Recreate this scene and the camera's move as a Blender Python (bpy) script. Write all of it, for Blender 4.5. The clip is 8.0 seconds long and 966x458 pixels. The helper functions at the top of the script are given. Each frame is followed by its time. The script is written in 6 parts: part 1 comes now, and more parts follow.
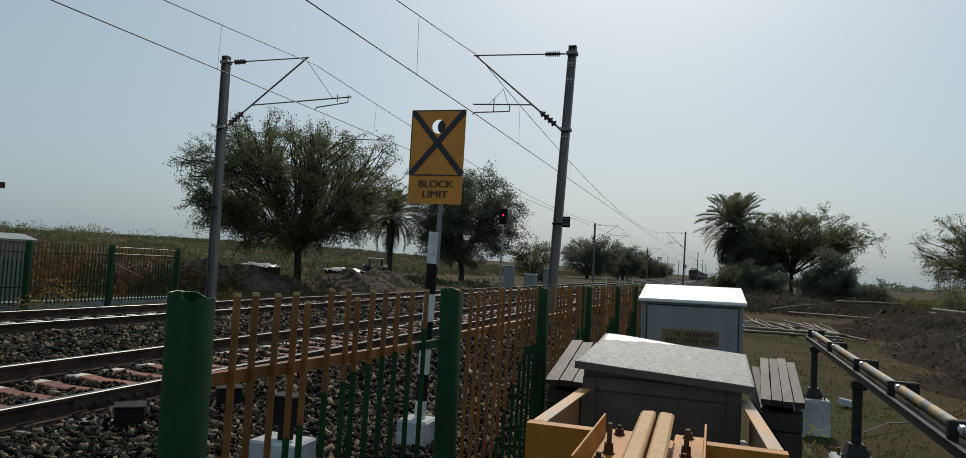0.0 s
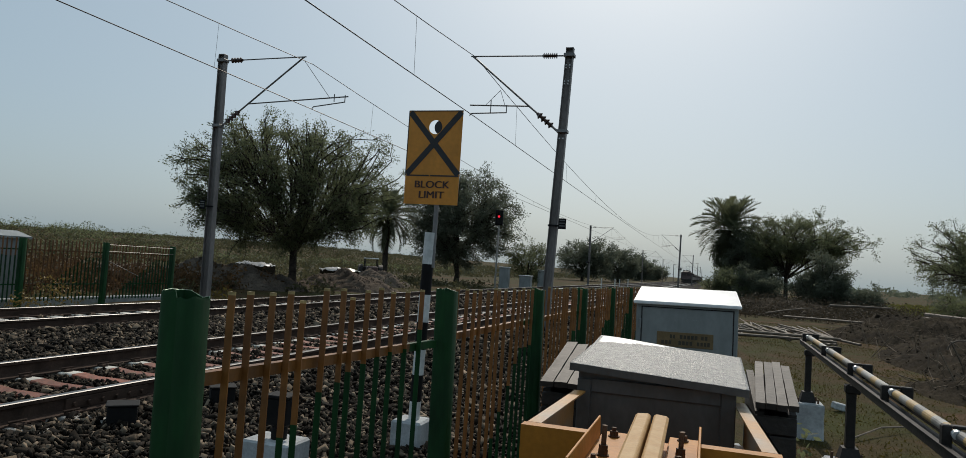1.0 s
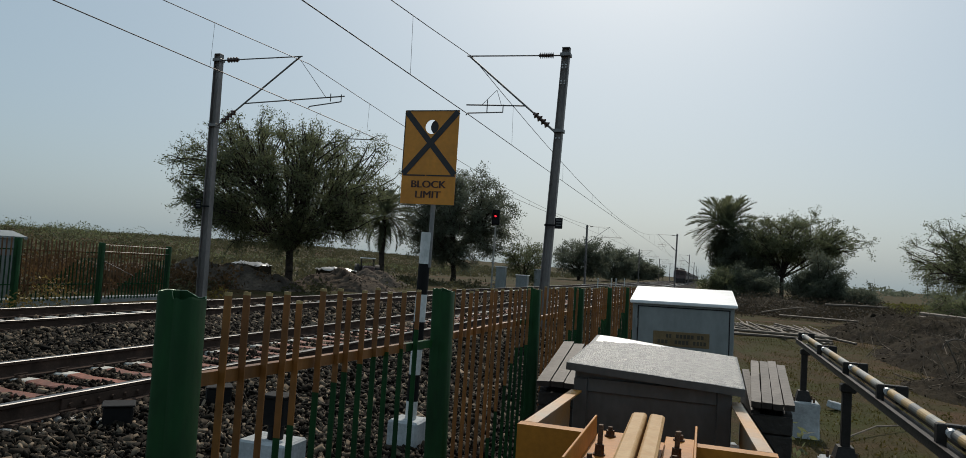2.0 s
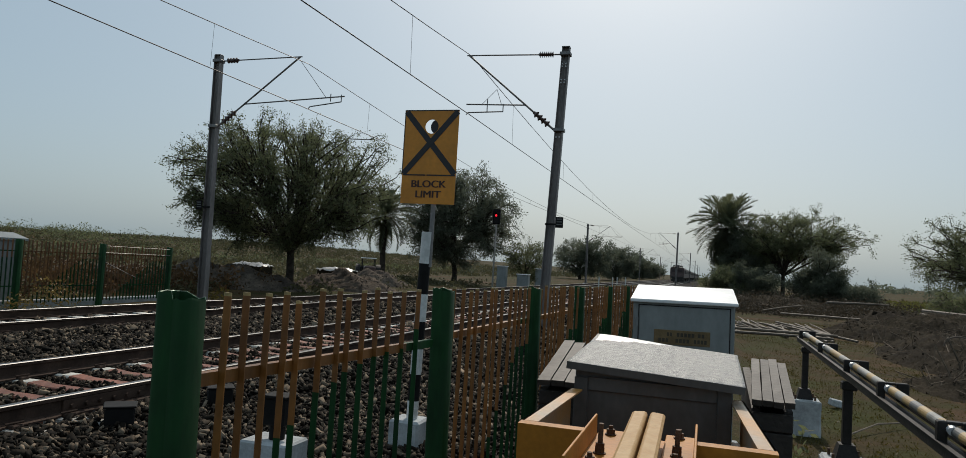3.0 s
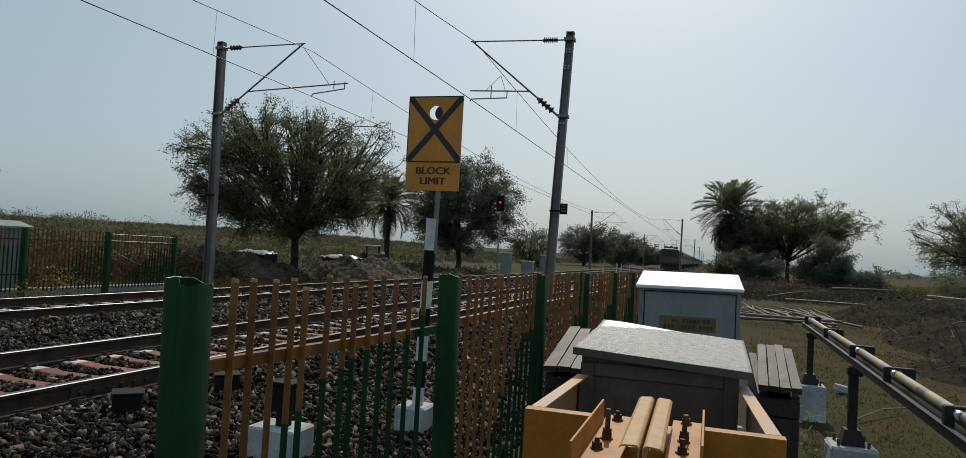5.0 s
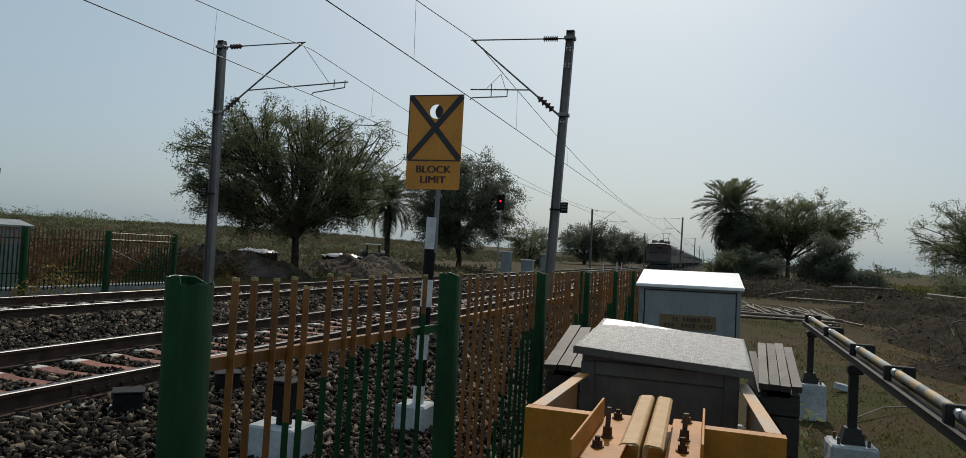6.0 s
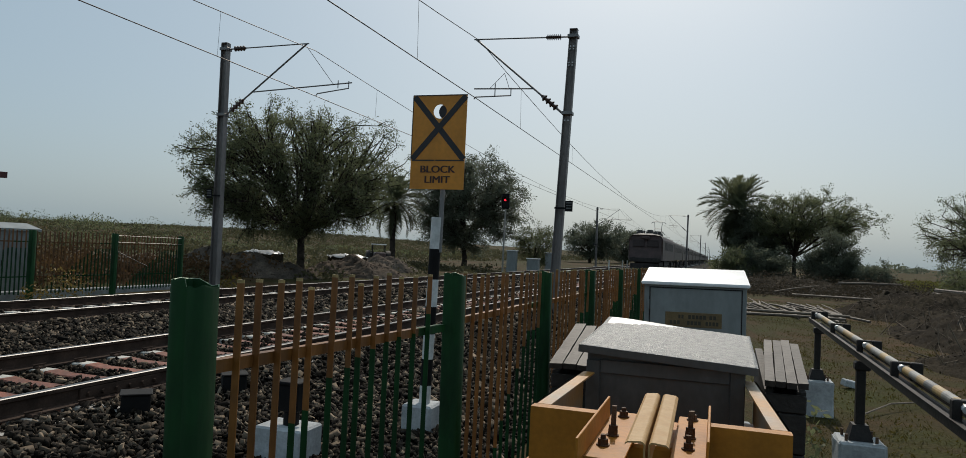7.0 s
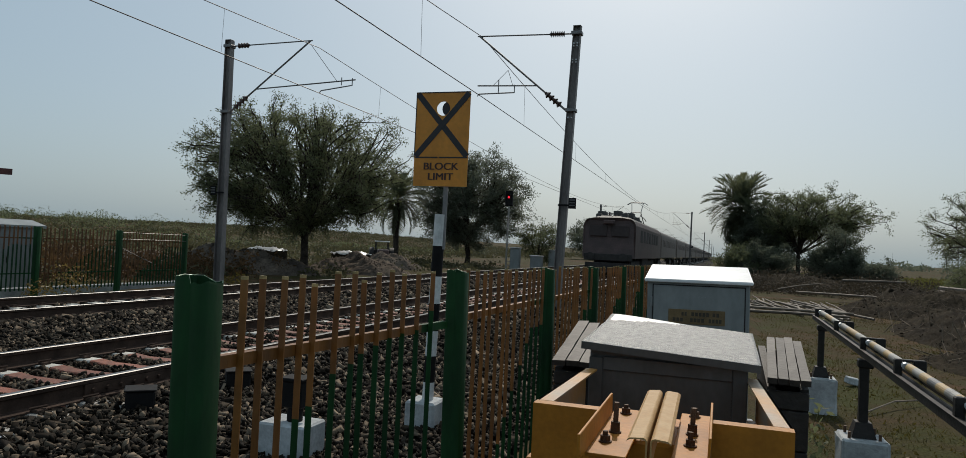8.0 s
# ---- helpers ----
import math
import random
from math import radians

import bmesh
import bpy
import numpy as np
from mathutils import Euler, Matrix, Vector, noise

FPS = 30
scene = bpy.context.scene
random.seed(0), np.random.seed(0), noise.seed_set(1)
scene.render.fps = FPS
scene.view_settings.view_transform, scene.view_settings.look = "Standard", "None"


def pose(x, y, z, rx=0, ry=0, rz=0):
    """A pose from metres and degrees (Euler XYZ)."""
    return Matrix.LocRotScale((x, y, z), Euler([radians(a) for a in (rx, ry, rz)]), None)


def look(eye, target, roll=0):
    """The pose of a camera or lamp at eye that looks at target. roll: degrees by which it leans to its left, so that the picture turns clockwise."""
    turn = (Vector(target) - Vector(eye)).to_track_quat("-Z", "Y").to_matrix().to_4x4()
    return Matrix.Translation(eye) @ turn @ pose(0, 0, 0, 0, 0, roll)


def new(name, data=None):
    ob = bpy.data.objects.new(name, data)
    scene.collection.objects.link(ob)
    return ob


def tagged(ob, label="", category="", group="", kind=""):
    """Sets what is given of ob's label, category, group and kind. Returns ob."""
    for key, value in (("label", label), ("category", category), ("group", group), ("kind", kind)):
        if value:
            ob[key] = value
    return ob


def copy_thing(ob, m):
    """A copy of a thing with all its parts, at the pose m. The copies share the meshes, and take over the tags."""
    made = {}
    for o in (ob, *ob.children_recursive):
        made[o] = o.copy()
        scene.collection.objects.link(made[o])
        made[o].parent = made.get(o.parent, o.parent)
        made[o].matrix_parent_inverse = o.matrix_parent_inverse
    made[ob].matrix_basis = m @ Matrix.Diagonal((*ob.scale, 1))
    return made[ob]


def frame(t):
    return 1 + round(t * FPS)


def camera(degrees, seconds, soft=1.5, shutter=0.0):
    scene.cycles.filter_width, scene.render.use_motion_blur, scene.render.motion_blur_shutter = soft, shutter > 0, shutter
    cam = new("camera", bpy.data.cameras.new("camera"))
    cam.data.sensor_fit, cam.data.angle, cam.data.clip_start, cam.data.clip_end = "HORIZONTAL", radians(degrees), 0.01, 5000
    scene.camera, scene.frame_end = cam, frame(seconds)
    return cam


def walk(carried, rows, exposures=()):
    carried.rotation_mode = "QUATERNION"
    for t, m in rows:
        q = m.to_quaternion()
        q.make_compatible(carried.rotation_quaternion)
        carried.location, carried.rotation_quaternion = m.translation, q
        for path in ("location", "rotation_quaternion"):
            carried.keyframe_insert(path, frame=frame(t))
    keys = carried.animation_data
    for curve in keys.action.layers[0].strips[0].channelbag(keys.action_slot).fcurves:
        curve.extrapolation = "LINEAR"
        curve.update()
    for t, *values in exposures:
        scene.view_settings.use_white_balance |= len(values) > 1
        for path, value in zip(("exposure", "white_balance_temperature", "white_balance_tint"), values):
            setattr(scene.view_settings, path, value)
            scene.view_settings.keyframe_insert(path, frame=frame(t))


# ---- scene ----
# Axes: y runs along the railway, away from the camera; x to the right; z = 0 is the path by the fence.
cam = camera(68.0, 8.0, soft=0.8)
HELD = (
    (0.0, 0.0000, 0.0000, 1.5500, 17.985, 2.808, 3.200),
    (0.5, -0.0023, 0.0028, 1.5477, 17.877, 2.625, 3.537),
    (1.0, -0.0031, 0.0042, 1.5489, 17.651, 2.917, 3.709),
    (1.5, -0.0037, 0.0025, 1.5502, 17.401, 2.897, 3.789),
    (3.0, 0.0035, 0.0007, 1.5503, 17.438, 2.852, 3.374),
    (3.5, 0.0025, -0.0013, 1.5512, 17.428, 2.700, 3.438),
    (4.0, -0.0004, 0.0009, 1.5501, 17.419, 2.430, 3.461),
    (4.5, -0.0068, 0.0079, 1.5475, 17.678, 1.984, 3.203),
    (6.0, -0.0078, 0.0070, 1.5461, 17.706, 1.691, 3.168),
    (6.5, -0.0029, 0.0050, 1.5485, 18.060, 1.680, 2.642),
    (7.0, -0.0023, 0.0042, 1.5479, 18.119, 1.607, 2.634),
    (7.5, 0.0006, -0.0003, 1.5477, 18.239, 1.491, 2.586),
    (8.0, 0.0015, -0.0005, 1.5475, 18.384, 1.363, 2.692),
)
walk(cam, [(t, pose(x, y, z, 0, 0, yaw) @ pose(0, 0, 0, 90 + tilt) @ pose(0, 0, 0, 0, 0, roll))
           for t, x, y, z, yaw, tilt, roll in HELD])

# ---- light ----
SUN_LEFT, SUN_UP = 6.0, 44.0
world = bpy.data.worlds.new("hazy_sky")
scene.world = world
world.use_nodes = True
wn, wl = world.node_tree.nodes, world.node_tree.links
sky = wn.new("ShaderNodeTexSky")
sky.sky_type, sky.sun_disc = "NISHITA", False
sky.sun_elevation, sky.sun_rotation = radians(SUN_UP), radians(-SUN_LEFT)
sky.air_density, sky.dust_density, sky.ozone_density = 1.0, 3.6, 2.5
haze = wn.new("ShaderNodeMix")  # an even veil of dust over the whole sky
haze.data_type = "RGBA"
haze.inputs[0].default_value = 0.58
haze.inputs[7].default_value = (4.55, 6.15, 7.0, 1)
wl.new(sky.outputs[0], haze.inputs[6])
wl.new(haze.outputs[2], wn["Background"].inputs[0])
wn["Background"].inputs[1].default_value = 0.086
sun = new("sun", bpy.data.lights.new("sun", "SUN"))
sun.data.energy, sun.data.angle, sun.data.color = 2.5, radians(0.6), (1.0, 0.92, 0.80)
sun_way = Vector((-math.sin(radians(SUN_LEFT)) * math.cos(radians(SUN_UP)),
                  math.cos(radians(SUN_LEFT)) * math.cos(radians(SUN_UP)), math.sin(radians(SUN_UP))))
sun.matrix_world = look(sun_way * 50, (0, 0, 0))
scene.view_settings.exposure = 0.0


# ---- materials ----
def mat(name, col, rough=0.6, metal=0.0, var=0.25, scale=6.0, fine=70.0, bump=0.15, col2=None, each=0.0,
        spec=0.5, streak=0.0, coat=0.0):
    """A worn surface: col wanders to col2 in patches, with fine grain and relief. each: how much one piece differs from the next."""
    m = bpy.data.materials.new(name)
    m.use_nodes = True
    n, l = m.node_tree.nodes, m.node_tree.links
    b = n["Principled BSDF"]
    co = n.new("ShaderNodeTexCoord")
    src = co.outputs["Object"]
    if streak:
        mp = n.new("ShaderNodeMapping")
        mp.inputs["Scale"].default_value = (1, 1, 1 - streak)
        l.new(src, mp.inputs[0])
        src = mp.outputs[0]
    a, g = n.new("ShaderNodeTexNoise"), n.new("ShaderNodeTexNoise")
    a.inputs["Scale"].default_value, a.inputs["Detail"].default_value = scale, 5
    g.inputs["Scale"].default_value, g.inputs["Detail"].default_value = fine, 3
    l.new(src, a.inputs["Vector"])
    l.new(src, g.inputs["Vector"])
    r = n.new("ShaderNodeValToRGB")
    r.color_ramp.elements[0].position, r.color_ramp.elements[1].position = 0.36, 0.66
    c2 = col2 or tuple(min(1, c * (1 + var)) for c in col)
    c1 = col if col2 else tuple(c * (1 - var) for c in col)
    r.color_ramp.elements[0].color, r.color_ramp.elements[1].color = (*c1, 1), (*c2, 1)
    l.new(a.outputs["Fac"], r.inputs[0])
    mr = n.new("ShaderNodeMapRange")
    mr.inputs["From Min"].default_value, mr.inputs["From Max"].default_value = 0.25, 0.75
    mr.inputs["To Min"].default_value, mr.inputs["To Max"].default_value = 1 - var * 0.8, 1 + var * 0.6
    l.new(g.outputs["Fac"], mr.inputs["Value"])
    mx = n.new("ShaderNodeMix")
    mx.data_type, mx.blend_type = "RGBA", "MULTIPLY"
    mx.inputs[0].default_value = 1
    l.new(r.outputs[0], mx.inputs[6])
    l.new(mr.outputs[0], mx.inputs[7])
    out = mx.outputs[2]
    if each:
        oi = n.new("ShaderNodeObjectInfo")
        m2, x2 = n.new("ShaderNodeMapRange"), n.new("ShaderNodeMix")
        m2.inputs["To Min"].default_value, m2.inputs["To Max"].default_value = 1 - each, 1 + each
        x2.data_type, x2.blend_type = "RGBA", "MULTIPLY"
        x2.inputs[0].default_value = 1
        l.new(oi.outputs["Random"], m2.inputs["Value"])
        l.new(out, x2.inputs[6])
        l.new(m2.outputs[0], x2.inputs[7])
        out = x2.outputs[2]
    l.new(out, b.inputs["Base Color"])
    b.inputs["Roughness"].default_value, b.inputs["Metallic"].default_value = rough, metal
    b.inputs["Specular IOR Level"].default_value = spec
    b.inputs["Coat Weight"].default_value = coat
    if bump:
        bp = n.new("ShaderNodeBump")
        bp.inputs["Strength"].default_value, bp.inputs["Distance"].default_value = bump, 0.01
        l.new(g.outputs["Fac"], bp.inputs["Height"])
        l.new(bp.outputs[0], b.inputs["Normal"])
    return m


def leaf_mat(name, col, through_col, share=0.3, gloss=0.3):
    """Leaves: dull on top, with light passing through them; each leaf differs a little."""
    m = bpy.data.materials.new(name)
    m.use_nodes = True
    n, l = m.node_tree.nodes, m.node_tree.links
    b, out = n["Principled BSDF"], n["Material Output"]
    geo, mr = n.new("ShaderNodeNewGeometry"), n.new("ShaderNodeValToRGB")
    mr.color_ramp.elements[0].color = (*[c * 0.6 for c in col], 1)
    mr.color_ramp.elements[1].color = (col[0] * 1.6, col[1] * 1.45, col[2] * 1.35, 1)
    l.new(geo.outputs["Random Per Island"], mr.inputs[0])
    l.new(mr.outputs[0], b.inputs["Base Color"])
    b.inputs["Roughness"].default_value, b.inputs["Specular IOR Level"].default_value = 0.6, gloss
    t, mix = n.new("ShaderNodeBsdfTranslucent"), n.new("ShaderNodeMixShader")
    t.inputs[0].default_value = (*through_col, 1)
    mix.inputs[0].default_value = share
    l.new(b.outputs[0], mix.inputs[1])
    l.new(t.outputs[0], mix.inputs[2])
    l.new(mix.outputs[0], out.inputs[0])
    return m


def stone_mat(name, cols):
    """Broken stones: the tone differs from stone to stone, with grain."""
    m = bpy.data.materials.new(name)
    m.use_nodes = True
    n, l = m.node_tree.nodes, m.node_tree.links
    b, geo, r = n["Principled BSDF"], n.new("ShaderNodeNewGeometry"), n.new("ShaderNodeValToRGB")
    e = r.color_ramp.elements
    e[0].color, e[1].color = (*cols[0], 1), (*cols[1], 1)
    mid = e.new(0.66)
    mid.color = (*cols[2], 1)
    l.new(geo.outputs["Random Per Island"], r.inputs[0])
    g, mx, co = n.new("ShaderNodeTexNoise"), n.new("ShaderNodeMix"), n.new("ShaderNodeTexCoord")
    g.inputs["Scale"].default_value = 45
    l.new(co.outputs["Object"], g.inputs["Vector"])
    mx.data_type, mx.blend_type = "RGBA", "MULTIPLY"
    mx.inputs[0].default_value = 0.6
    l.new(r.outputs[0], mx.inputs[6])
    l.new(g.outputs["Fac"], mx.inputs[7])
    l.new(mx.outputs[2], b.inputs["Base Color"])
    b.inputs["Roughness"].default_value, b.inputs["Specular IOR Level"].default_value = 0.85, 0.12
    return m


def ground_mat():
    """Dry soil with patches of short grass at several sizes."""
    m = bpy.data.materials.new("dry_ground")
    m.use_nodes = True
    n, l = m.node_tree.nodes, m.node_tree.links
    b, co = n["Principled BSDF"], n.new("ShaderNodeTexCoord")
    pats = []
    for s, d in ((0.12, 6), (1.4, 6), (22, 4)):
        t = n.new("ShaderNodeTexNoise")
        t.inputs["Scale"].default_value, t.inputs["Detail"].default_value = s, d
        l.new(co.outputs["Object"], t.inputs["Vector"])
        pats.append(t)
    add = n.new("ShaderNodeMath")
    add.operation = "MULTIPLY_ADD"
    add.inputs[1].default_value = 0.55
    l.new(pats[0].outputs["Fac"], add.inputs[0])
    half = n.new("ShaderNodeMath")
    half.operation = "MULTIPLY"
    half.inputs[1].default_value = 0.45
    l.new(pats[1].outputs["Fac"], half.inputs[0])
    l.new(half.outputs[0], add.inputs[2])
    r = n.new("ShaderNodeValToRGB")
    e = r.color_ramp.elements
    e[0].position, e[0].color = 0.40, (0.080, 0.045, 0.022, 1)
    e[1].position, e[1].color = 0.58, (0.042, 0.044, 0.010, 1)
    mid = e.new(0.48)
    mid.color = (0.050, 0.036, 0.013, 1)
    l.new(add.outputs[0], r.inputs[0])
    mx = n.new("ShaderNodeMix")
    mx.data_type, mx.blend_type = "RGBA", "MULTIPLY"
    mx.inputs[0].default_value = 0.8
    l.new(r.outputs[0], mx.inputs[6])
    mr = n.new("ShaderNodeMapRange")
    mr.inputs["From Min"].default_value, mr.inputs["From Max"].default_value = 0.3, 0.7
    mr.inputs["To Min"].default_value, mr.inputs["To Max"].default_value = 0.55, 1.25
    l.new(pats[2].outputs["Fac"], mr.inputs["Value"])
    l.new(mr.outputs[0], mx.inputs[7])
    l.new(mx.outputs[2], b.inputs["Base Color"])
    b.inputs["Roughness"].default_value, b.inputs["Specular IOR Level"].default_value = 0.95, 0.1
    bp = n.new("ShaderNodeBump")
    bp.inputs["Strength"].default_value, bp.inputs["Distance"].default_value = 0.6, 0.04
    l.new(pats[2].outputs["Fac"], bp.inputs["Height"])
    l.new(bp.outputs[0], b.inputs["Normal"])
    return m


def glow_mat(name, col, strength):
    m = bpy.data.materials.new(name)
    m.use_nodes = True
    b = m.node_tree.nodes["Principled BSDF"]
    b.inputs["Base Color"].default_value = (*col, 1)
    b.inputs["Emission Color"].default_value = (*col, 1)
    b.inputs["Emission Strength"].default_value = strength
    return m


GROUND = ground_mat()
# near black: the shade in the gaps between stones is in the bed's colour
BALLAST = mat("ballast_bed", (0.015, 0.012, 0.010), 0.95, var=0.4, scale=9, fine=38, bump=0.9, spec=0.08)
# the ramp's ends also carry black gaps and sunlit tops
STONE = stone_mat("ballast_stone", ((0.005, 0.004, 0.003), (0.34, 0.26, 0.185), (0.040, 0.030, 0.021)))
RAIL_SIDE = mat("rusty_rail", (0.055, 0.034, 0.025), 0.85, 0.0, spec=0.2, var=0.35, scale=5, fine=60, bump=0.3)
RAIL_TOP = mat("polished_rail_head", (0.17, 0.165, 0.16), 0.45, 1.0, var=0.15, scale=3, fine=90, bump=0.03)
CONCRETE = mat("sleeper_concrete", (0.33, 0.31, 0.28), 0.85, var=0.25, scale=7, fine=90, bump=0.3, each=0.12)
WHITE_BAND = mat("worn_white_paint", (0.58, 0.56, 0.51), 0.6, var=0.2, scale=9, fine=60, bump=0.2, each=0.1)
RED_BAND = mat("worn_red_oxide_paint", (0.19, 0.062, 0.036), 0.7, var=0.35, scale=8, fine=50, bump=0.2, each=0.2)
GREEN = mat("green_fence_paint", (0.006, 0.047, 0.010), 0.6, spec=0.25, var=0.3, scale=5, fine=45, bump=0.12, each=0.1, streak=0.7)
# weathered orange, dulled further to carry the shade on the far pickets' fronts
SHADED_ORANGE = mat("shaded_weathered_orange_paint", (0.15, 0.066, 0.022), 0.7, var=0.3, scale=7, fine=60, bump=0.12, each=0.25, streak=0.6)
ORANGE = mat("orange_fence_paint", (0.200, 0.076, 0.013), 0.5, var=0.3, scale=9, fine=60, bump=0.12, each=0.2, streak=0.6)
CHIPPED = mat("chipped_picket_end", (0.42, 0.30, 0.12), 0.5, var=0.3, scale=30, bump=0.2)
# sunlight along the posts' torn lips, painted as a paler green
LIP = mat("sunlit_torn_edge_green", (0.10, 0.17, 0.10), 0.4, 0.3, var=0.5, scale=60, bump=0.3)
MAST = mat("weathered_mast_steel", (0.19, 0.170, 0.160), 0.6, 0.3, var=0.3, scale=2.5, fine=40, bump=0.15, streak=0.8)
TUBE = mat("galvanised_tube", (0.20, 0.19, 0.185), 0.5, 0.6, var=0.2, scale=6, fine=60, bump=0.1)
PORCELAIN = mat("brown_porcelain", (0.06, 0.03, 0.022), 0.25, var=0.2, scale=10, bump=0.0)
WIRE = mat("copper_wire", (0.09, 0.07, 0.06), 0.5, 0.6, var=0.2, bump=0.0)
SIGN_YELLOW = mat("sign_orange_enamel", (0.62, 0.24, 0.022), 0.5, var=0.12, scale=4, fine=30, bump=0.05)
SIGN_BLACK = mat("sign_black_paint", (0.022, 0.02, 0.022), 0.55, var=0.2, scale=8, bump=0.05)
WHITE_POST = mat("white_post_paint", (0.60, 0.60, 0.58), 0.55, var=0.15, scale=8, fine=40, bump=0.1)
BLACK_POST = mat("black_post_paint", (0.009, 0.008, 0.008), 0.75, spec=0.2, var=0.2, scale=8, bump=0.1)
LIMEWASH = mat("whitewashed_concrete", (0.40, 0.415, 0.42), 0.85, var=0.22, scale=4, fine=40, bump=0.4)
CAB_GREY = mat("pale_grey_cabinet_paint", (0.225, 0.238, 0.232), 0.45, var=0.12, scale=3, fine=35, bump=0.06, streak=0.5)
CAB_ROOF = mat("white_cabinet_roof_paint", (0.74, 0.74, 0.73), 0.32, var=0.08, scale=5, fine=30, bump=0.08)
BOX_GREY = mat("dark_grey_box_paint", (0.074, 0.073, 0.070), 0.5, var=0.22, scale=3.5, fine=40, bump=0.08, streak=0.5)
LID = mat("galvanised_lid", (0.185, 0.176, 0.163), 0.36, 0.1, var=0.38, scale=26, fine=120, bump=1.0, col2=(0.33, 0.312, 0.285))
# the sun's glint on the box lid, held in a near-white colour
LID_GLINT = mat("painted_lid_glint", (0.62, 0.62, 0.60), 0.28, 0.2, var=0.12, scale=20, fine=120, bump=0.4)
PLATE = mat("ochre_plate", (0.17, 0.11, 0.045), 0.6, var=0.2, scale=14, bump=0.1)
YELLOW = mat("yellow_steel_paint", (0.42, 0.165, 0.018), 0.5, spec=0.3, var=0.18, scale=5, fine=50, bump=0.1)
DUSTY = mat("dust_covered_yellow_paint", (0.42, 0.235, 0.085), 0.6, spec=0.3, var=0.12, scale=16, fine=70, bump=0.12, col2=(0.47, 0.295, 0.13))
RUST = mat("rusted_bolt", (0.10, 0.055, 0.03), 0.7, 0.3, var=0.3, scale=40, fine=200, bump=0.3)
OLD_WOOD = mat("weathered_wood", (0.028, 0.021, 0.017), 0.58, var=0.30, scale=7, fine=28, bump=0.3, each=0.25, spec=0.28, col2=(0.052, 0.041, 0.034))
DARK_WOOD = mat("creosoted_wood", (0.03, 0.024, 0.02), 0.7, var=0.35, scale=6, fine=40, bump=0.5, each=0.2)
PIPE_GREY = mat("greyed_pipe_paint", (0.24, 0.23, 0.205), 0.45, var=0.2, scale=10, fine=60, bump=0.1)
PIPE_YELLOW = mat("faded_yellow_band", (0.34, 0.225, 0.085), 0.5, var=0.2, scale=10, fine=60, bump=0.1)
PIPE_BLACK = mat("faded_blue_grey_band", (0.115, 0.118, 0.115), 0.5, var=0.2, scale=10, fine=60, bump=0.1)
IRON = mat("dark_iron", (0.024, 0.020, 0.018), 0.6, 0.15, spec=0.3, var=0.3, scale=10, fine=60, bump=0.2)
BARK = mat("dark_bark", (0.048, 0.037, 0.029), 0.9, var=0.35, scale=5, fine=30, bump=0.8, spec=0.15)
# both leaf colours are lifted to carry the haze over distant crowns
LEAF = leaf_mat("acacia_leaf", (0.088, 0.104, 0.058), (0.165, 0.185, 0.095), 0.48, 0.15)
LEAF_DARK = leaf_mat("haze_paled_dark_leaf", (0.086, 0.102, 0.074), (0.155, 0.175, 0.125), 0.45, 0.15)
DRY_BRUSH = leaf_mat("red_brown_dry_brush", (0.080, 0.050, 0.026), (0.11, 0.065, 0.03), 0.35, 0.08)
WEED = leaf_mat("yellowing_weed_leaf", (0.19, 0.145, 0.055), (0.22, 0.16, 0.05), 0.35, 0.3)
UNDERGROWTH = leaf_mat("dull_brown_undergrowth", (0.052, 0.044, 0.033), (0.07, 0.058, 0.04), 0.3, 0.08)
FIELD = leaf_mat("green_field_grass", (0.095, 0.095, 0.030), (0.15, 0.145, 0.04), 0.4, 0.1)
PALM = leaf_mat("palm_leaf", (0.075, 0.086, 0.055), (0.15, 0.165, 0.09), 0.42, 0.25)
SCRUB = leaf_mat("dry_scrub_leaf", (0.075, 0.073, 0.040), (0.10, 0.095, 0.05), 0.35, 0.08)
TWIG = mat("dry_twig", (0.13, 0.095, 0.065), 0.9, var=0.3, scale=10, bump=0.2)
LOG = mat("cut_pole_wood", (0.135, 0.102, 0.076), 0.7, var=0.3, scale=8, fine=50, bump=0.3, each=0.35)
SPOIL = mat("dark_spoil_soil", (0.019, 0.015, 0.011), 0.95, var=0.45, scale=1.1, fine=14, bump=1.0, spec=0.05, col2=(0.042, 0.033, 0.022))
DRY_SPOIL = mat("dry_spoil_soil", (0.078, 0.062, 0.051), 0.95, var=0.35, scale=1.4, fine=12, bump=0.8, spec=0.05, col2=(0.16, 0.125, 0.097))
GRASS = leaf_mat("short_grass", (0.080, 0.066, 0.020), (0.10, 0.085, 0.022), 0.35, 0.15)
LOCO = mat("maroon_locomotive_paint", (0.075, 0.045, 0.040), 0.6, var=0.2, scale=1.5, fine=12, bump=0.05)
COACH = mat("dull_coach_paint", (0.105, 0.078, 0.066), 0.6, spec=0.3, var=0.2, scale=0.8, fine=9, bump=0.05, each=0.1)
ROOF_GREY = mat("sooty_roof", (0.075, 0.068, 0.062), 0.7, var=0.25, scale=1.2, fine=10, bump=0.1)
UNDER = mat("underframe_grime", (0.035, 0.03, 0.027), 0.8, var=0.3, scale=3, bump=0.2)
WINDOW = mat("dusty_tinted_glass", (0.050, 0.036, 0.033), 0.6, var=0.1, bump=0.0, spec=0.2)
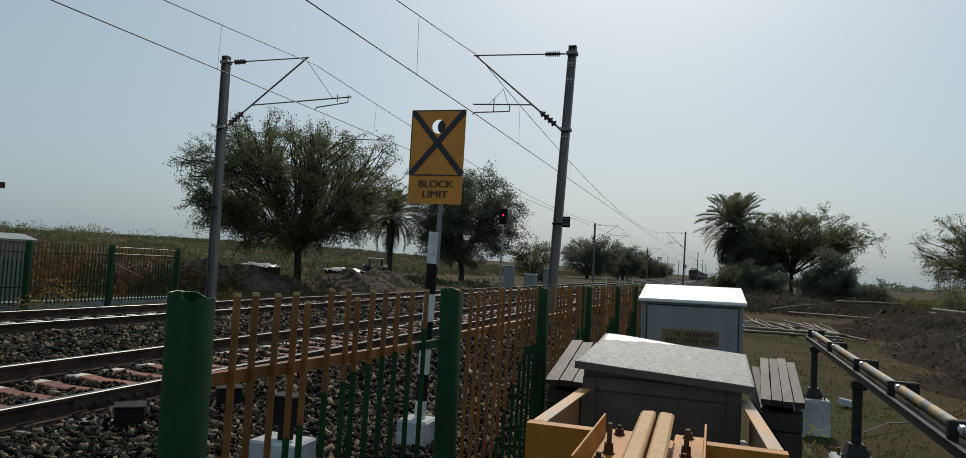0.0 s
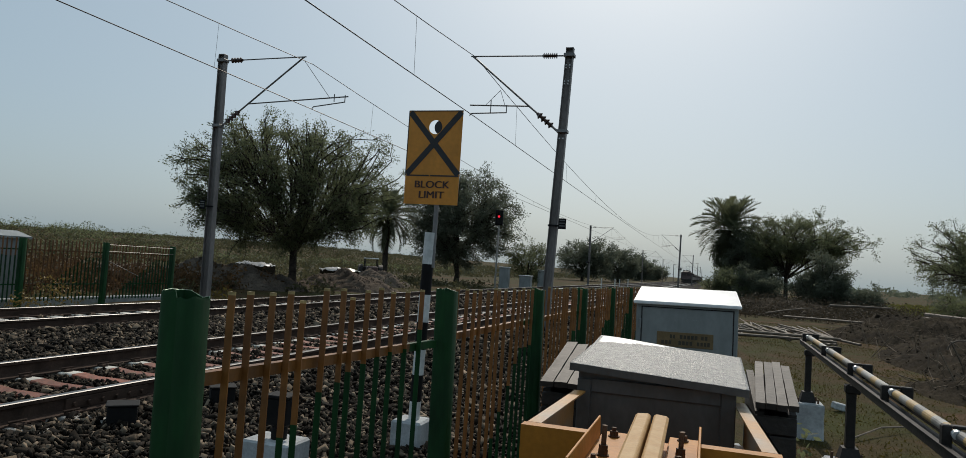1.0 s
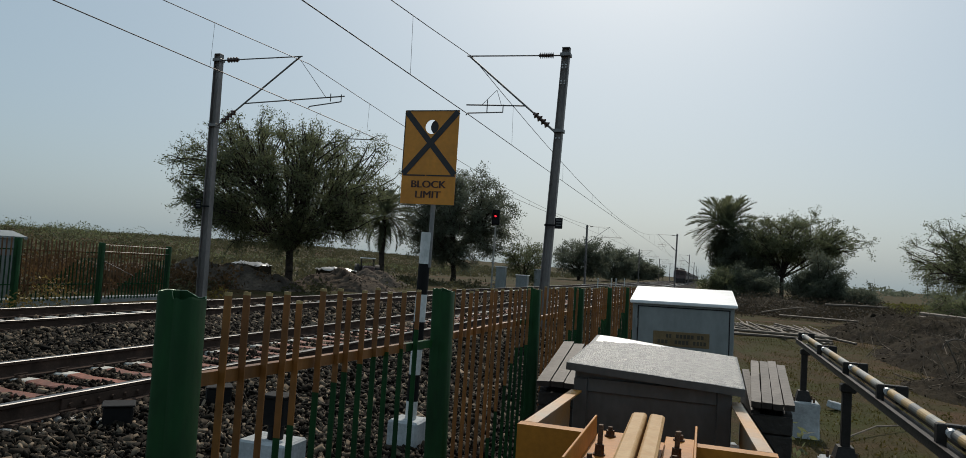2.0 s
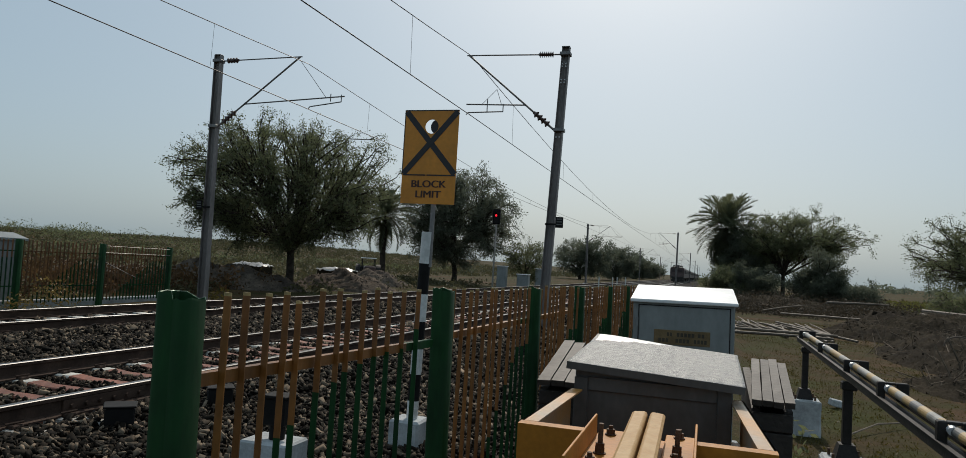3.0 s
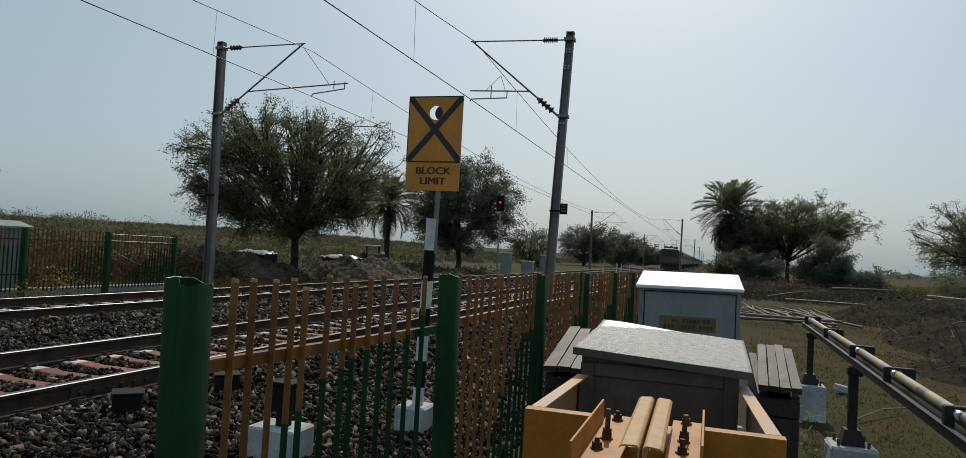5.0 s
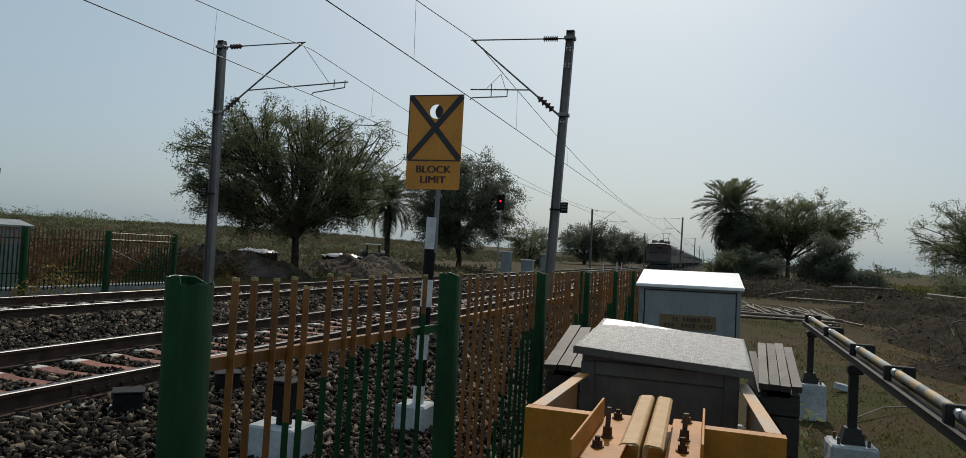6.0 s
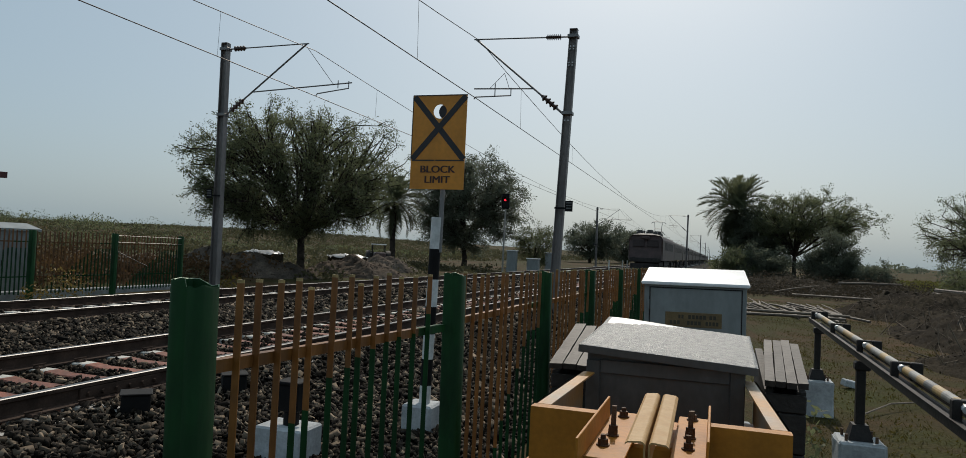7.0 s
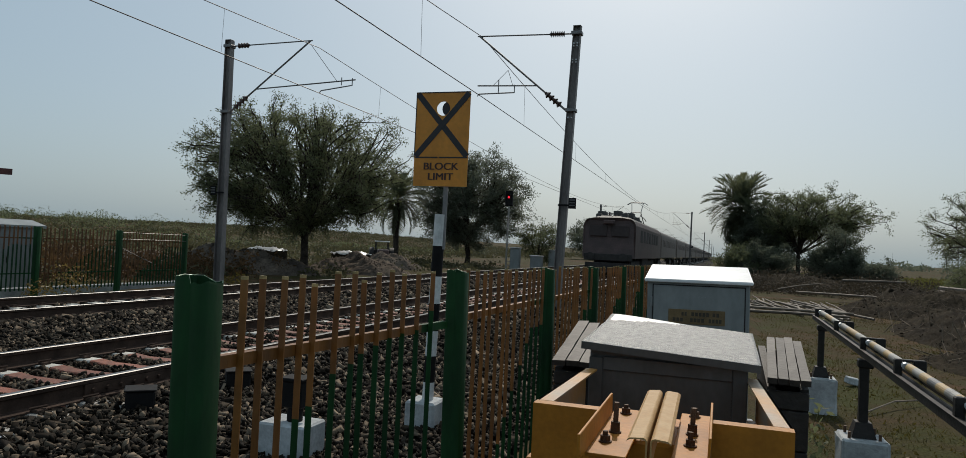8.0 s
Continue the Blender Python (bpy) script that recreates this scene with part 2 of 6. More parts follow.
TARP = mat("pale_plastic_sheet", (0.40, 0.40, 0.40), 0.35, var=0.15, scale=3, fine=12, bump=0.6)
SIGNAL_RED = glow_mat("red_signal_lamp", (1.0, 0.02, 0.04), 1.5)
CHROME = mat("white_painted_metal", (0.6, 0.6, 0.6), 0.4, var=0.1, bump=0.05)


# ---- mesh helpers ----
def part(name, bm, material, parent=None, label="", smooth=False, m=None):
    """Links a bmesh as one mesh object, under parent if given."""
    me = bpy.data.meshes.new(name)
    bm.to_mesh(me)
    bm.free()
    for one in (material if isinstance(material, (list, tuple)) else (material,)):
        me.materials.append(one)
    if smooth:
        me.shade_smooth()
    ob = new(name, me)
    if m is not None:
        ob.matrix_basis = m
    if parent is not None:
        ob.parent = parent
    if label:
        ob["label"] = label
    return ob


def shared(name, me, parent=None, m=None):
    ob = new(name, me)
    if m is not None:
        ob.matrix_basis = m
    if parent is not None:
        ob.parent = parent
    return ob


def thing(name, m, label, category, group="", kind=""):
    ob = new(name)
    ob.empty_display_size = 0.2
    ob.matrix_basis = m
    return tagged(ob, label, category, group, kind)


def box(bm, x0, x1, y0, y1, z0, z1, bevel=0.0, m=None, slot=0):
    r = bmesh.ops.create_cube(bm, size=1, matrix=Matrix.LocRotScale(
        ((x0 + x1) / 2, (y0 + y1) / 2, (z0 + z1) / 2), None, (x1 - x0, y1 - y0, z1 - z0)))
    vs = r["verts"]
    if bevel:
        es = list({e for v in vs for e in v.link_edges})
        o = bmesh.ops.bevel(bm, geom=es, offset=bevel, segments=1, affect="EDGES", clamp_overlap=True)
        vs = list({v for f in o["faces"] for v in f.verts} | {v for v in vs if v.is_valid})
    if m is not None:
        bmesh.ops.transform(bm, matrix=m, verts=vs)
    if slot:
        for f in {f for v in vs for f in v.link_faces}:
            f.material_index = slot
    return vs


def tube(bm, p0, p1, r0, r1=None, n=8, caps=True, slot=0):
    p0, p1 = Vector(p0), Vector(p1)
    d = p1 - p0
    if d.length < 1e-6:
        return []
    m = Matrix.Translation((p0 + p1) / 2) @ d.to_track_quat("Z", "Y").to_matrix().to_4x4()
    r = bmesh.ops.create_cone(bm, cap_ends=caps, segments=n, radius1=r0, radius2=r0 if r1 is None else r1, depth=d.length, matrix=m)
    if slot:
        for f in {f for v in r["verts"] for f in v.link_faces}:
            f.material_index = slot
    return r["verts"]


def bmnew():
    return bmesh.new()


def prism(bm, outline, p0, p1, slot=0):
    """Pushes an x-z outline along y from p0 to p1."""
    a = [bm.verts.new((x, p0, z)) for x, z in outline]
    b = [bm.verts.new((x, p1, z)) for x, z in outline]
    fs = [bm.faces.new(a), bm.faces.new(b[::-1])]
    for i in range(len(a)):
        j = (i + 1) % len(a)
        fs.append(bm.faces.new((a[j], a[i], b[i], b[j])))
    for f in fs:
        f.material_index = slot
    return a + b


def raw_mesh(name, verts, faces, material):
    """A mesh from arrays: verts (n, 3), faces (m, k) all of one size."""
    verts, faces = np.asarray(verts, np.float32), np.asarray(faces, np.int32)
    me = bpy.data.meshes.new(name)
    me.vertices.add(len(verts))
    me.vertices.foreach_set("co", verts.ravel())
    k = faces.shape[1]
    me.loops.add(faces.size)
    me.loops.foreach_set("vertex_index", faces.ravel())
    me.polygons.add(len(faces))
    me.polygons.foreach_set("loop_start", np.arange(0, faces.size, k, dtype=np.int32))
    me.update(calc_edges=True)
    me.validate()
    me.materials.append(material)
    return me


def smoothstep(a, b, x):
    t = np.clip((x - a) / (b - a), 0, 1)
    return t * t * (3 - 2 * t)


# ---- ground ----
def waves(x, y):
    return (np.sin(x * 0.37 + 1.3) * np.cos(y * 0.29) + 0.6 * np.sin(x * 0.91 - y * 0.53 + 0.7) + 0.4 * np.sin(x * 2.3 + y * 1.7)) / 2


def ground_z(x, y):
    x, y = np.asarray(x, float), np.asarray(y, float)
    z = -0.25 * smoothstep(0.45, 1.0, x) + 0.03 * waves(x, y)
    bed = smoothstep(-1.75, -1.35, x)
    z = z * bed + (1 - bed) * -0.30
    left = smoothstep(14.6, 15.6, -x)
    z = z * (1 - left) + left * (-0.12 + 0.06 * waves(x, y))
    far = np.hypot(x, y)
    return z + 3.2 * smoothstep(60, 140, -x) * smoothstep(10, 70, y + 40) + 1.0 * smoothstep(40, 100, -x) * smoothstep(110, 220, y) + 0.12 * waves(x / 6, y / 6) * smoothstep(25, 60, far) * smoothstep(1.0, 6.0, np.abs(x + 6.5) - 8)


def steps(near, far, n, ratio):
    s = near * (ratio ** np.arange(n))
    s = np.cumsum(s)
    return s / s[-1] * far


def build_ground():
    right, left = steps(0.25, 2800, 90, 1.075), steps(0.25, 2800, 110, 1.062)
    xs = np.concatenate([-left[::-1], [0], right])
    ys = np.concatenate([-steps(0.6, 2600, 40, 1.18)[::-1], [0], steps(0.3, 2900, 120, 1.06)])
    X, Y = np.meshgrid(xs, ys)
    V = np.stack([X, Y, ground_z(X, Y)], -1).reshape(-1, 3)
    w = len(xs)
    i = (np.arange(len(ys) - 1)[:, None] * w + np.arange(w - 1)[None]).ravel()
    me = raw_mesh("ground", V, np.stack([i, i + 1, i + 1 + w, i + w], 1), GROUND)
    me.shade_smooth()
    tagged(new("ground", me), "dry ground of brown soil and short patchy grass", "ground", kind="structure")


NEAR_TRACK, FAR_TRACK, RAIL_TOP_Z = -6.10, -11.25, 0.22
TRACKS = ((NEAR_TRACK, 0.30, 0.51), (FAR_TRACK, 0.58, 0.565))  # centre, first sleeper, spacing


def bed_z(x, y):
    """The top of the ballast across the two tracks."""
    x = np.asarray(x, float)
    z = np.full(np.broadcast(x, y).shape, 0.015)
    z = z - 0.13 * smoothstep(-4.6, -3.2, x) - 0.10 * smoothstep(-2.2, -1.3, x)
    z = z - 0.33 * smoothstep(13.3, 14.5, -x)
    mid = np.exp(-((x + 8.7) / 0.7) ** 2)
    for c in (NEAR_TRACK, FAR_TRACK):  # heaped over the sleepers' ends
        z = z + 0.045 * np.exp(-((np.abs(x - c) - 1.32) / 0.28) ** 2)
    return z + 0.03 * mid + 0.018 * waves(x * 3, np.asarray(y) * 3)


def rubble(name, p, z, s, rng, material):
    """Angular lumps of half-size s at the places p, turned every way."""
    cube = np.array([(x, y, c) for x in (-1, 1) for y in (-1, 1) for c in (-1, 1)], float)
    quads = np.array([(0, 1, 3, 2), (4, 6, 7, 5), (0, 4, 5, 1), (2, 3, 7, 6), (0, 2, 6, 4), (1, 5, 7, 3)])
    n = len(p)
    corner = cube[None] * rng.uniform(0.62, 1.0, (n, 8, 3)) * (s[:, None] * rng.uniform(0.7, 1.1, (n, 3)) * np.array([1.55, 0.85, 0.44]))[:, None]
    tilt = rng.normal(0, 0.42, (n, 2))
    turn = rng.uniform(0, np.pi, n)
    q = np.stack([np.cos(turn), tilt[:, 0], tilt[:, 1], np.sin(turn)], 1)  # mostly lying on their flat side
    q /= np.linalg.norm(q, axis=1, keepdims=True)
    a, b, c, d = q.T
    M = np.stack([1 - 2 * (c * c + d * d), 2 * (b * c - d * a), 2 * (b * d + c * a),
                  2 * (b * c + d * a), 1 - 2 * (b * b + d * d), 2 * (c * d - b * a),
                  2 * (b * d - c * a), 2 * (c * d + b * a), 1 - 2 * (b * b + c * c)], -1).reshape(n, 3, 3)
    V = np.einsum("nij,nkj->nki", M, corner)
    V[..., :2] += p[:, None, :]
    V[..., 2] += np.asarray(z)[:, None]
    F = (quads[None] + np.arange(n)[:, None, None] * 8).reshape(-1, 4)
    return raw_mesh(name, V.reshape(-1, 3), F, material)


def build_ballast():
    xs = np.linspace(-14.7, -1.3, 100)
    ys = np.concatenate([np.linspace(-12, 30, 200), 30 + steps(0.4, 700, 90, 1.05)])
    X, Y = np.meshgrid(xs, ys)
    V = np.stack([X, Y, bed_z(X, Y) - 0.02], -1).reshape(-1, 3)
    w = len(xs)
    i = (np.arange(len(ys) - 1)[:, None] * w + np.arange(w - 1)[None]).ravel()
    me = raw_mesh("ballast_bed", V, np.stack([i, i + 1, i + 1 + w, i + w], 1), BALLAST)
    tagged(new("ballast_bed", me), "crushed stone ballast bed under two tracks, blackened for shade between stones", "ballast", kind="structure")
    rng = np.random.default_rng(4)
    pos, size = [], []
    for x0, x1, y0, y1, n, s in ((-9.9, -1.4, -4.0, 2.0, 2500, 0.03), (-9.9, -1.4, 2.0, 7.0, 27000, 0.023), (-10.4, -1.4, 7.0, 13.0, 17000, 0.027),
                                 (-14.2, -9.5, 5.0, 16.0, 7000, 0.036), (-10.4, -1.5, 13.0, 26.0, 9000, 0.042),
                                 (-14.2, -10.4, 16.0, 40.0, 3200, 0.055), (-10.4, -1.6, 26.0, 60.0, 5500, 0.065)):
        p = np.stack([rng.uniform(x0, x1, n), rng.uniform(y0, y1, n)], 1)
        pos.append(p)
        size.append(rng.gamma(9, s / 9, n))
    p, s = np.concatenate(pos), np.concatenate(size)
    # stones lie clear of the running edges of the rails
    clear = np.ones(len(p), bool)
    for c in (NEAR_TRACK, FAR_TRACK):
        for side in (-0.87, 0.87):
            clear &= np.abs(p[:, 0] - c - side) > 0.10
    p, s = p[clear], s[clear]
    low = np.zeros(len(p))
    for c, phase, pitch in TRACKS:
        off = np.abs((p[:, 1] - phase + pitch / 2) % pitch - pitch / 2)
        low = np.maximum(low, (np.abs(p[:, 0] - c) < 0.80) * (off < 0.105) * 0.070)
    z = bed_z(p[:, 0], p[:, 1]) + rng.uniform(-0.012, 0.022, len(p)) - low
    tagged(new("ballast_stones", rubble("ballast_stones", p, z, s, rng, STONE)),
           "angular grey crushed stones lying loose between the rails", "ballast", kind="stuff")


def build_rails():
    o = [(-0.075, 0), (0.075, 0), (0.075, 0.012), (0.012, 0.03), (0.009, 0.05), (0.009, 0.122), (0.033, 0.136), (0.034, 0.166), (0.027, 0.172),
         (-0.027, 0.172), (-0.034, 0.166), (-0.033, 0.136), (-0.009, 0.122), (-0.009, 0.05), (-0.012, 0.03), (-0.075, 0.012)]
    for c in (NEAR_TRACK, FAR_TRACK):
        for side in (-0.87, 0.87):
            bm = bmnew()
            prism(bm, o, -15, 900)
            for f in bm.faces:
                if f.normal.z > 0.6 and f.calc_center_median().z > 0.165:
                    f.material_index = 1
            bmesh.ops.recalc_face_normals(bm, faces=bm.faces)
            for f in bm.faces:
                f.material_index = 1 if abs(f.normal.z) > 0.6 and f.calc_center_median().z > 0.165 else 0
            ob = part("rail", bm, (RAIL_SIDE, RAIL_TOP), m=pose(c + side, 0, RAIL_TOP_Z - 0.172))
            tagged(ob, "rusty steel running rail with a polished head, clipped to concrete sleepers", "rail", "rails of the tracks")
            if c == NEAR_TRACK and side > 0:  # a bolted joint
                bm = bmnew()
                box(bm, 0.010, 0.034, 4.88, 5.82, 0.028, 0.128, 0.004)
                bar = part("joint_bar", bm, RAIL_SIDE, ob, "bolted joint bar")
                for k in range(6):
                    bm = bmnew()
                    y = 4.96 + k * 0.155
                    tube(bm, (0.034, y, 0.075), (0.062, y, 0.075), 0.02, n=6)
                    part("bolt", bm, RAIL_SIDE, bar)


def sleeper_mesh(name, bands):
    """A tapered concrete sleeper, 2.75 m long; bands: (from, to, slot) along x."""
    bm = bmnew()
    cuts = [-1.375, -0.8, -0.6, -0.4, 0.0, 0.4, 0.8, 1.375]
    for a, b in zip(cuts, cuts[1:]):
        slot = next((s for u, v, s in bands if u <= (a + b) / 2 < v), 0)
        za, zb = (0.0 if abs(a) > 0.5 else -0.02), (0.0 if abs(b) > 0.5 else -0.02)
        rows = []
        for x, z in ((a, za), (b, zb)):
            rows.append([bm.verts.new((x, sx, sz)) for sx, sz in ((-0.125, -0.2), (-0.095, z - 0.01), (-0.08, z), (0.08, z), (0.095, z - 0.01), (0.125, -0.2))])
        p, q = rows
        for i in range(5):
            f = bm.faces.new((p[i], q[i], q[i + 1], p[i + 1]))
            f.material_index = slot
        for r in (p if a == cuts[0] else None, q if b == cuts[-1] else None):
            if r:
                bm.faces.new(r)
    bmesh.ops.remove_doubles(bm, verts=bm.verts, dist=0.0005)
    bmesh.ops.recalc_face_normals(bm, faces=bm.faces)
    me = bpy.data.meshes.new(name)
    bm.to_mesh(me)
    bm.free()
    for one in (CONCRETE, WHITE_BAND, RED_BAND):
        me.materials.append(one)
    return me


def build_sleepers():
    painted = sleeper_mesh("painted_sleeper", ((-0.8, -0.6, 1), (-0.6, 0.8, 2)))
    white = sleeper_mesh("white_end_sleeper", ((-0.8, -0.4, 1), (0.4, 0.8, 1)))
    clip_bm = bmnew()
    box(clip_bm, -0.04, 0.04, -0.05, 0.05, 0.0, 0.03, 0.008)
    tube(clip_bm, (-0.03, -0.06, 0.035), (0.03, 0.05, 0.05), 0.011, n=5)
    clip = bpy.data.meshes.new("rail_clip")
    clip_bm.to_mesh(clip)
    clip_bm.free()
    clip.materials.append(RAIL_SIDE)
    for (c, phase, pitch), me, label in ((TRACKS[0], painted, "concrete sleeper with worn white and red paint bands"),
                                         (TRACKS[1], white, "concrete sleeper with whitened rail seats")):
        for k in range(-2, 110):
            ob = shared("sleeper", me, m=pose(c, phase + k * pitch, RAIL_TOP_Z - 0.171, 0, 0, random.uniform(-0.6, 0.6)))
            tagged(ob, label, "sleeper", "sleepers of the tracks")
            if 5 < k < 34:
                for x in (-0.97, -0.77, 0.77, 0.97):
                    shared("rail_clip", clip, ob, pose(x, 0, 0))
        # those far away, in one run
        V, F = [], []
        for k in range(110, 700):
            y, b = phase + k * pitch, len(V)
            V += [(c + sx * 1.375, y + sy * 0.11, RAIL_TOP_Z - 0.18 + sz) for sx in (-1, 1) for sy in (-1, 1) for sz in (-0.1, 0)]
            F += [(b + i, b + j, b + k2, b + l2) for i, j, k2, l2 in ((1, 5, 7, 3), (0, 1, 3, 2), (4, 6, 7, 5), (0, 4, 5, 1), (2, 3, 7, 6))]
        tagged(new("far_sleepers", raw_mesh("far_sleepers", V, F, CONCRETE)), "concrete sleepers of the railway far away", "sleeper", kind="stuff")


# ---- plants ----
def ring_tubes(segs, n=5):
    """Open tapered tubes, one a segment, as arrays: segs are (p0, p1, r0, r1)."""
    p0 = np.array([s[0] for s in segs], float)
    p1 = np.array([s[1] for s in segs], float)
    r = np.array([(s[2], s[3]) for s in segs], float)
    d = p1 - p0
    d /= np.linalg.norm(d, axis=1, keepdims=True) + 1e-9
    ref = np.where(np.abs(d[:, 2:3]) > 0.9, np.array([[1.0, 0, 0]]), np.array([[0, 0, 1.0]]))
    u = np.cross(d, ref)
    u /= np.linalg.norm(u, axis=1, keepdims=True)
    v = np.cross(d, u)
    ang = np.arange(n) / n * 2 * np.pi
    around = u[:, None] * np.cos(ang)[None, :, None] + v[:, None] * np.sin(ang)[None, :, None]
    V = np.concatenate([p0[:, None] + around * r[:, 0, None, None], p1[:, None] + around * r[:, 1, None, None]], 1)
    i, j = np.arange(n), (np.arange(n) + 1) % n
    q = np.stack([i, j, j + n, i + n], 1)
    F = (q[None] + (np.arange(len(segs)) * 2 * n)[:, None, None]).reshape(-1, 4)
    return V.reshape(-1, 3), F


def leaf_quads(at, length, width, rng, along=None, droop=0.0):
    """Small pointed leaf sprays at the given places, turned every way."""
    n = len(at)
    d = rng.normal(size=(n, 3))
    if along is not None:
        d = d * 0.75 + along
    d[:, 2] -= droop
    d /= np.linalg.norm(d, axis=1, keepdims=True) + 1e-9
    s = np.cross(d, rng.normal(size=(n, 3)))
    s /= np.linalg.norm(s, axis=1, keepdims=True) + 1e-9
    L = (length * rng.uniform(0.5, 1.4, n))[:, None]
    W = (width * rng.uniform(0.6, 1.3, n))[:, None]
    V = np.stack([at, at + d * L * 0.5 + s * W * 0.5, at + d * L, at + d * L * 0.45 - s * W * 0.5], 1)
    return V.reshape(-1, 3), np.arange(n * 4).reshape(-1, 4)


def bough(p, q, r0, r1, rng, bend=0.12, k=5):
    """A curved branch from p to q as k tapered lengths, and its points."""
    L = np.linalg.norm(q - p)
    mid = (p + q) / 2 + rng.normal(0, bend * L, 3) + np.array([0, 0, 0.10 * L])
    t = np.linspace(0, 1, k + 1)[:, None]
    pts = (1 - t) ** 2 * p + 2 * t * (1 - t) * mid + t * t * q
    r = np.linspace(r0, r1, k + 1)
    return [(pts[i], pts[i + 1], r[i], r[i + 1]) for i in range(k)], pts


def tree(name, base, crown, radii, low, fork, trunk_r, limbs, tips, per_tip, leaf, seed, label, leaf_material=LEAF, spread=0.32, lean=(0, 0), hollow=0.55):
    """A tree: trunk, limbs, boughs and twigs, each twig feathered with small leaves. crown: its centre over base; low: how far it hangs below."""
    rng = np.random.default_rng(seed)
    crown, radii = np.array(crown, float), np.array(radii, float)
    clumps = max(limbs * 2, tips // 5)
    i = np.arange(clumps) + 0.5
    turn, up = i * 2.39996, 1 - 2 * i / clumps
    d = np.stack([np.cos(turn) * np.sqrt(1 - up ** 2), np.sin(turn) * np.sqrt(1 - up ** 2), up], 1) + rng.normal(0, 0.10, (clumps, 3))
    d /= np.linalg.norm(d, axis=1, keepdims=True)
    r = rng.uniform(hollow ** 3, 1, clumps) ** (1 / 3) * 0.93
    bump = 1 + 0.13 * np.sin(d[:, 0] * 5 + seed) * np.cos(d[:, 2] * 4 + d[:, 1] * 3) + rng.normal(0, 0.05, clumps)
    c2 = d * (r * bump)[:, None] * radii
    c2[:, 2] = np.where(c2[:, 2] < 0, c2[:, 2] / radii[2] * low, c2[:, 2])
    c2 += crown
    start = np.array([lean[0], lean[1], fork], float)
    knee = start * 0.5 + np.array([rng.normal(0, 0.08), rng.normal(0, 0.08), 0])
    segs = [((0, 0, -0.3), knee, trunk_r * 1.25, trunk_r), (knee, start, trunk_r, trunk_r * 0.9)]
    seeds = c2[np.argsort(rng.random(clumps))[:limbs]]
    owner = np.argmin(np.linalg.norm(c2[:, None] - seeds[None], axis=2), axis=1)
    leaves, ways = [], []
    size = radii.mean() * 1.2 / clumps ** (1 / 3)
    for g in range(limbs):
        mine = c2[owner == g]
        if not len(mine):
            continue
        end = start + (mine.mean(0) - start) * 0.72
        more, stem = bough(start, end, trunk_r * 0.62, trunk_r * 0.26, rng, 0.08)
        segs += more
        for c in mine:
            a = stem[rng.integers(2, len(stem))]
            more, twig = bough(a, c, trunk_r * 0.22, 0.02, rng, 0.10, 4)
            segs += more
            out = (c - crown) / radii
            out = out / (np.linalg.norm(out) + 1e-6)
            for _ in range(max(1, round(tips / clumps))):
                w = rng.normal(0, 0.85, 3) + out * 0.55 + np.array([0, 0, 0.1])
                L = size * rng.uniform(0.5, 1.25) / (np.linalg.norm(w) + 1e-6)
                f = twig[rng.integers(2, len(twig))]
                e = f + w * L + np.array([0, 0, -0.10 * size])
                mid = (f + e) / 2 + np.array([0, 0, 0.10 * size]) + rng.normal(0, 0.05 * size, 3)
                segs += [(f, mid, 0.018, 0.012), (mid, e, 0.012, 0.005)]
                t = rng.uniform(0.1, 1.05, per_tip)[:, None]
                way = (e - f) / (np.linalg.norm(e - f) + 1e-6)
                leaves.append((1 - t) ** 2 * f + 2 * t * (1 - t) * mid + t * t * e + rng.normal(0, spread * 0.55, (per_tip, 3)) * np.array([1, 1, 0.7]))
                ways.append(np.repeat(way[None], per_tip, 0))
    root = thing(name, pose(*base), label, "tree" if name != "bush" else "bush")
    V, F = ring_tubes(segs, 5)
    me = raw_mesh("trunk", V, F, BARK)
    me.shade_smooth()
    shared("trunk", me, root)
    V, F = leaf_quads(np.concatenate(leaves), leaf, leaf * 0.36, rng, np.concatenate(ways) * 0.8)
    shared("crown", raw_mesh("crown", V, F, leaf_material), root)
    return root


def frond_mesh(name, length, sag, pairs, seed):
    """A feather leaf: a bowed midrib along +x with leaflets on both sides."""
    rng = np.random.default_rng(seed)
    V, F = [], []

    def mid(t):
        return np.array([length * t * (1 - 0.18 * t * sag), 0, length * (0.12 * t - sag * 0.42 * t * t)])
    for i in range(10):
        a, b = mid(i / 10), mid((i + 1) / 10)
        w = 0.035 * (1 - i / 11)
        k = len(V)
        V += [a + (0, w, 0), b + (0, w * 0.9, 0), b - (0, w * 0.9, 0), a - (0, w, 0)]
        F.append((k, k + 1, k + 2, k + 3))
    for i in range(pairs):
        t = 0.10 + 0.9 * i / pairs
        a = mid(t)
        for side in (-1, 1):
            L = length * 0.22 * math.sin(math.pi * min(1, 0.25 + 0.72 * t)) + 0.1
            way = np.array([0.75, side * (0.62 + rng.normal(0, 0.08)), 0.12 + rng.normal(0, 0.16) - 0.35 * t * sag])
            e = a + way / np.linalg.norm(way) * L * rng.uniform(0.85, 1.1)
            k = len(V)
            V += [a - (0.06, 0, 0), a + (0.06, 0, 0), e + (0.022, 0, 0), e - (0.022, 0, 0)]
            F.append((k, k + 1, k + 2, k + 3))
    return raw_mesh(name, np.array(V), F, PALM)


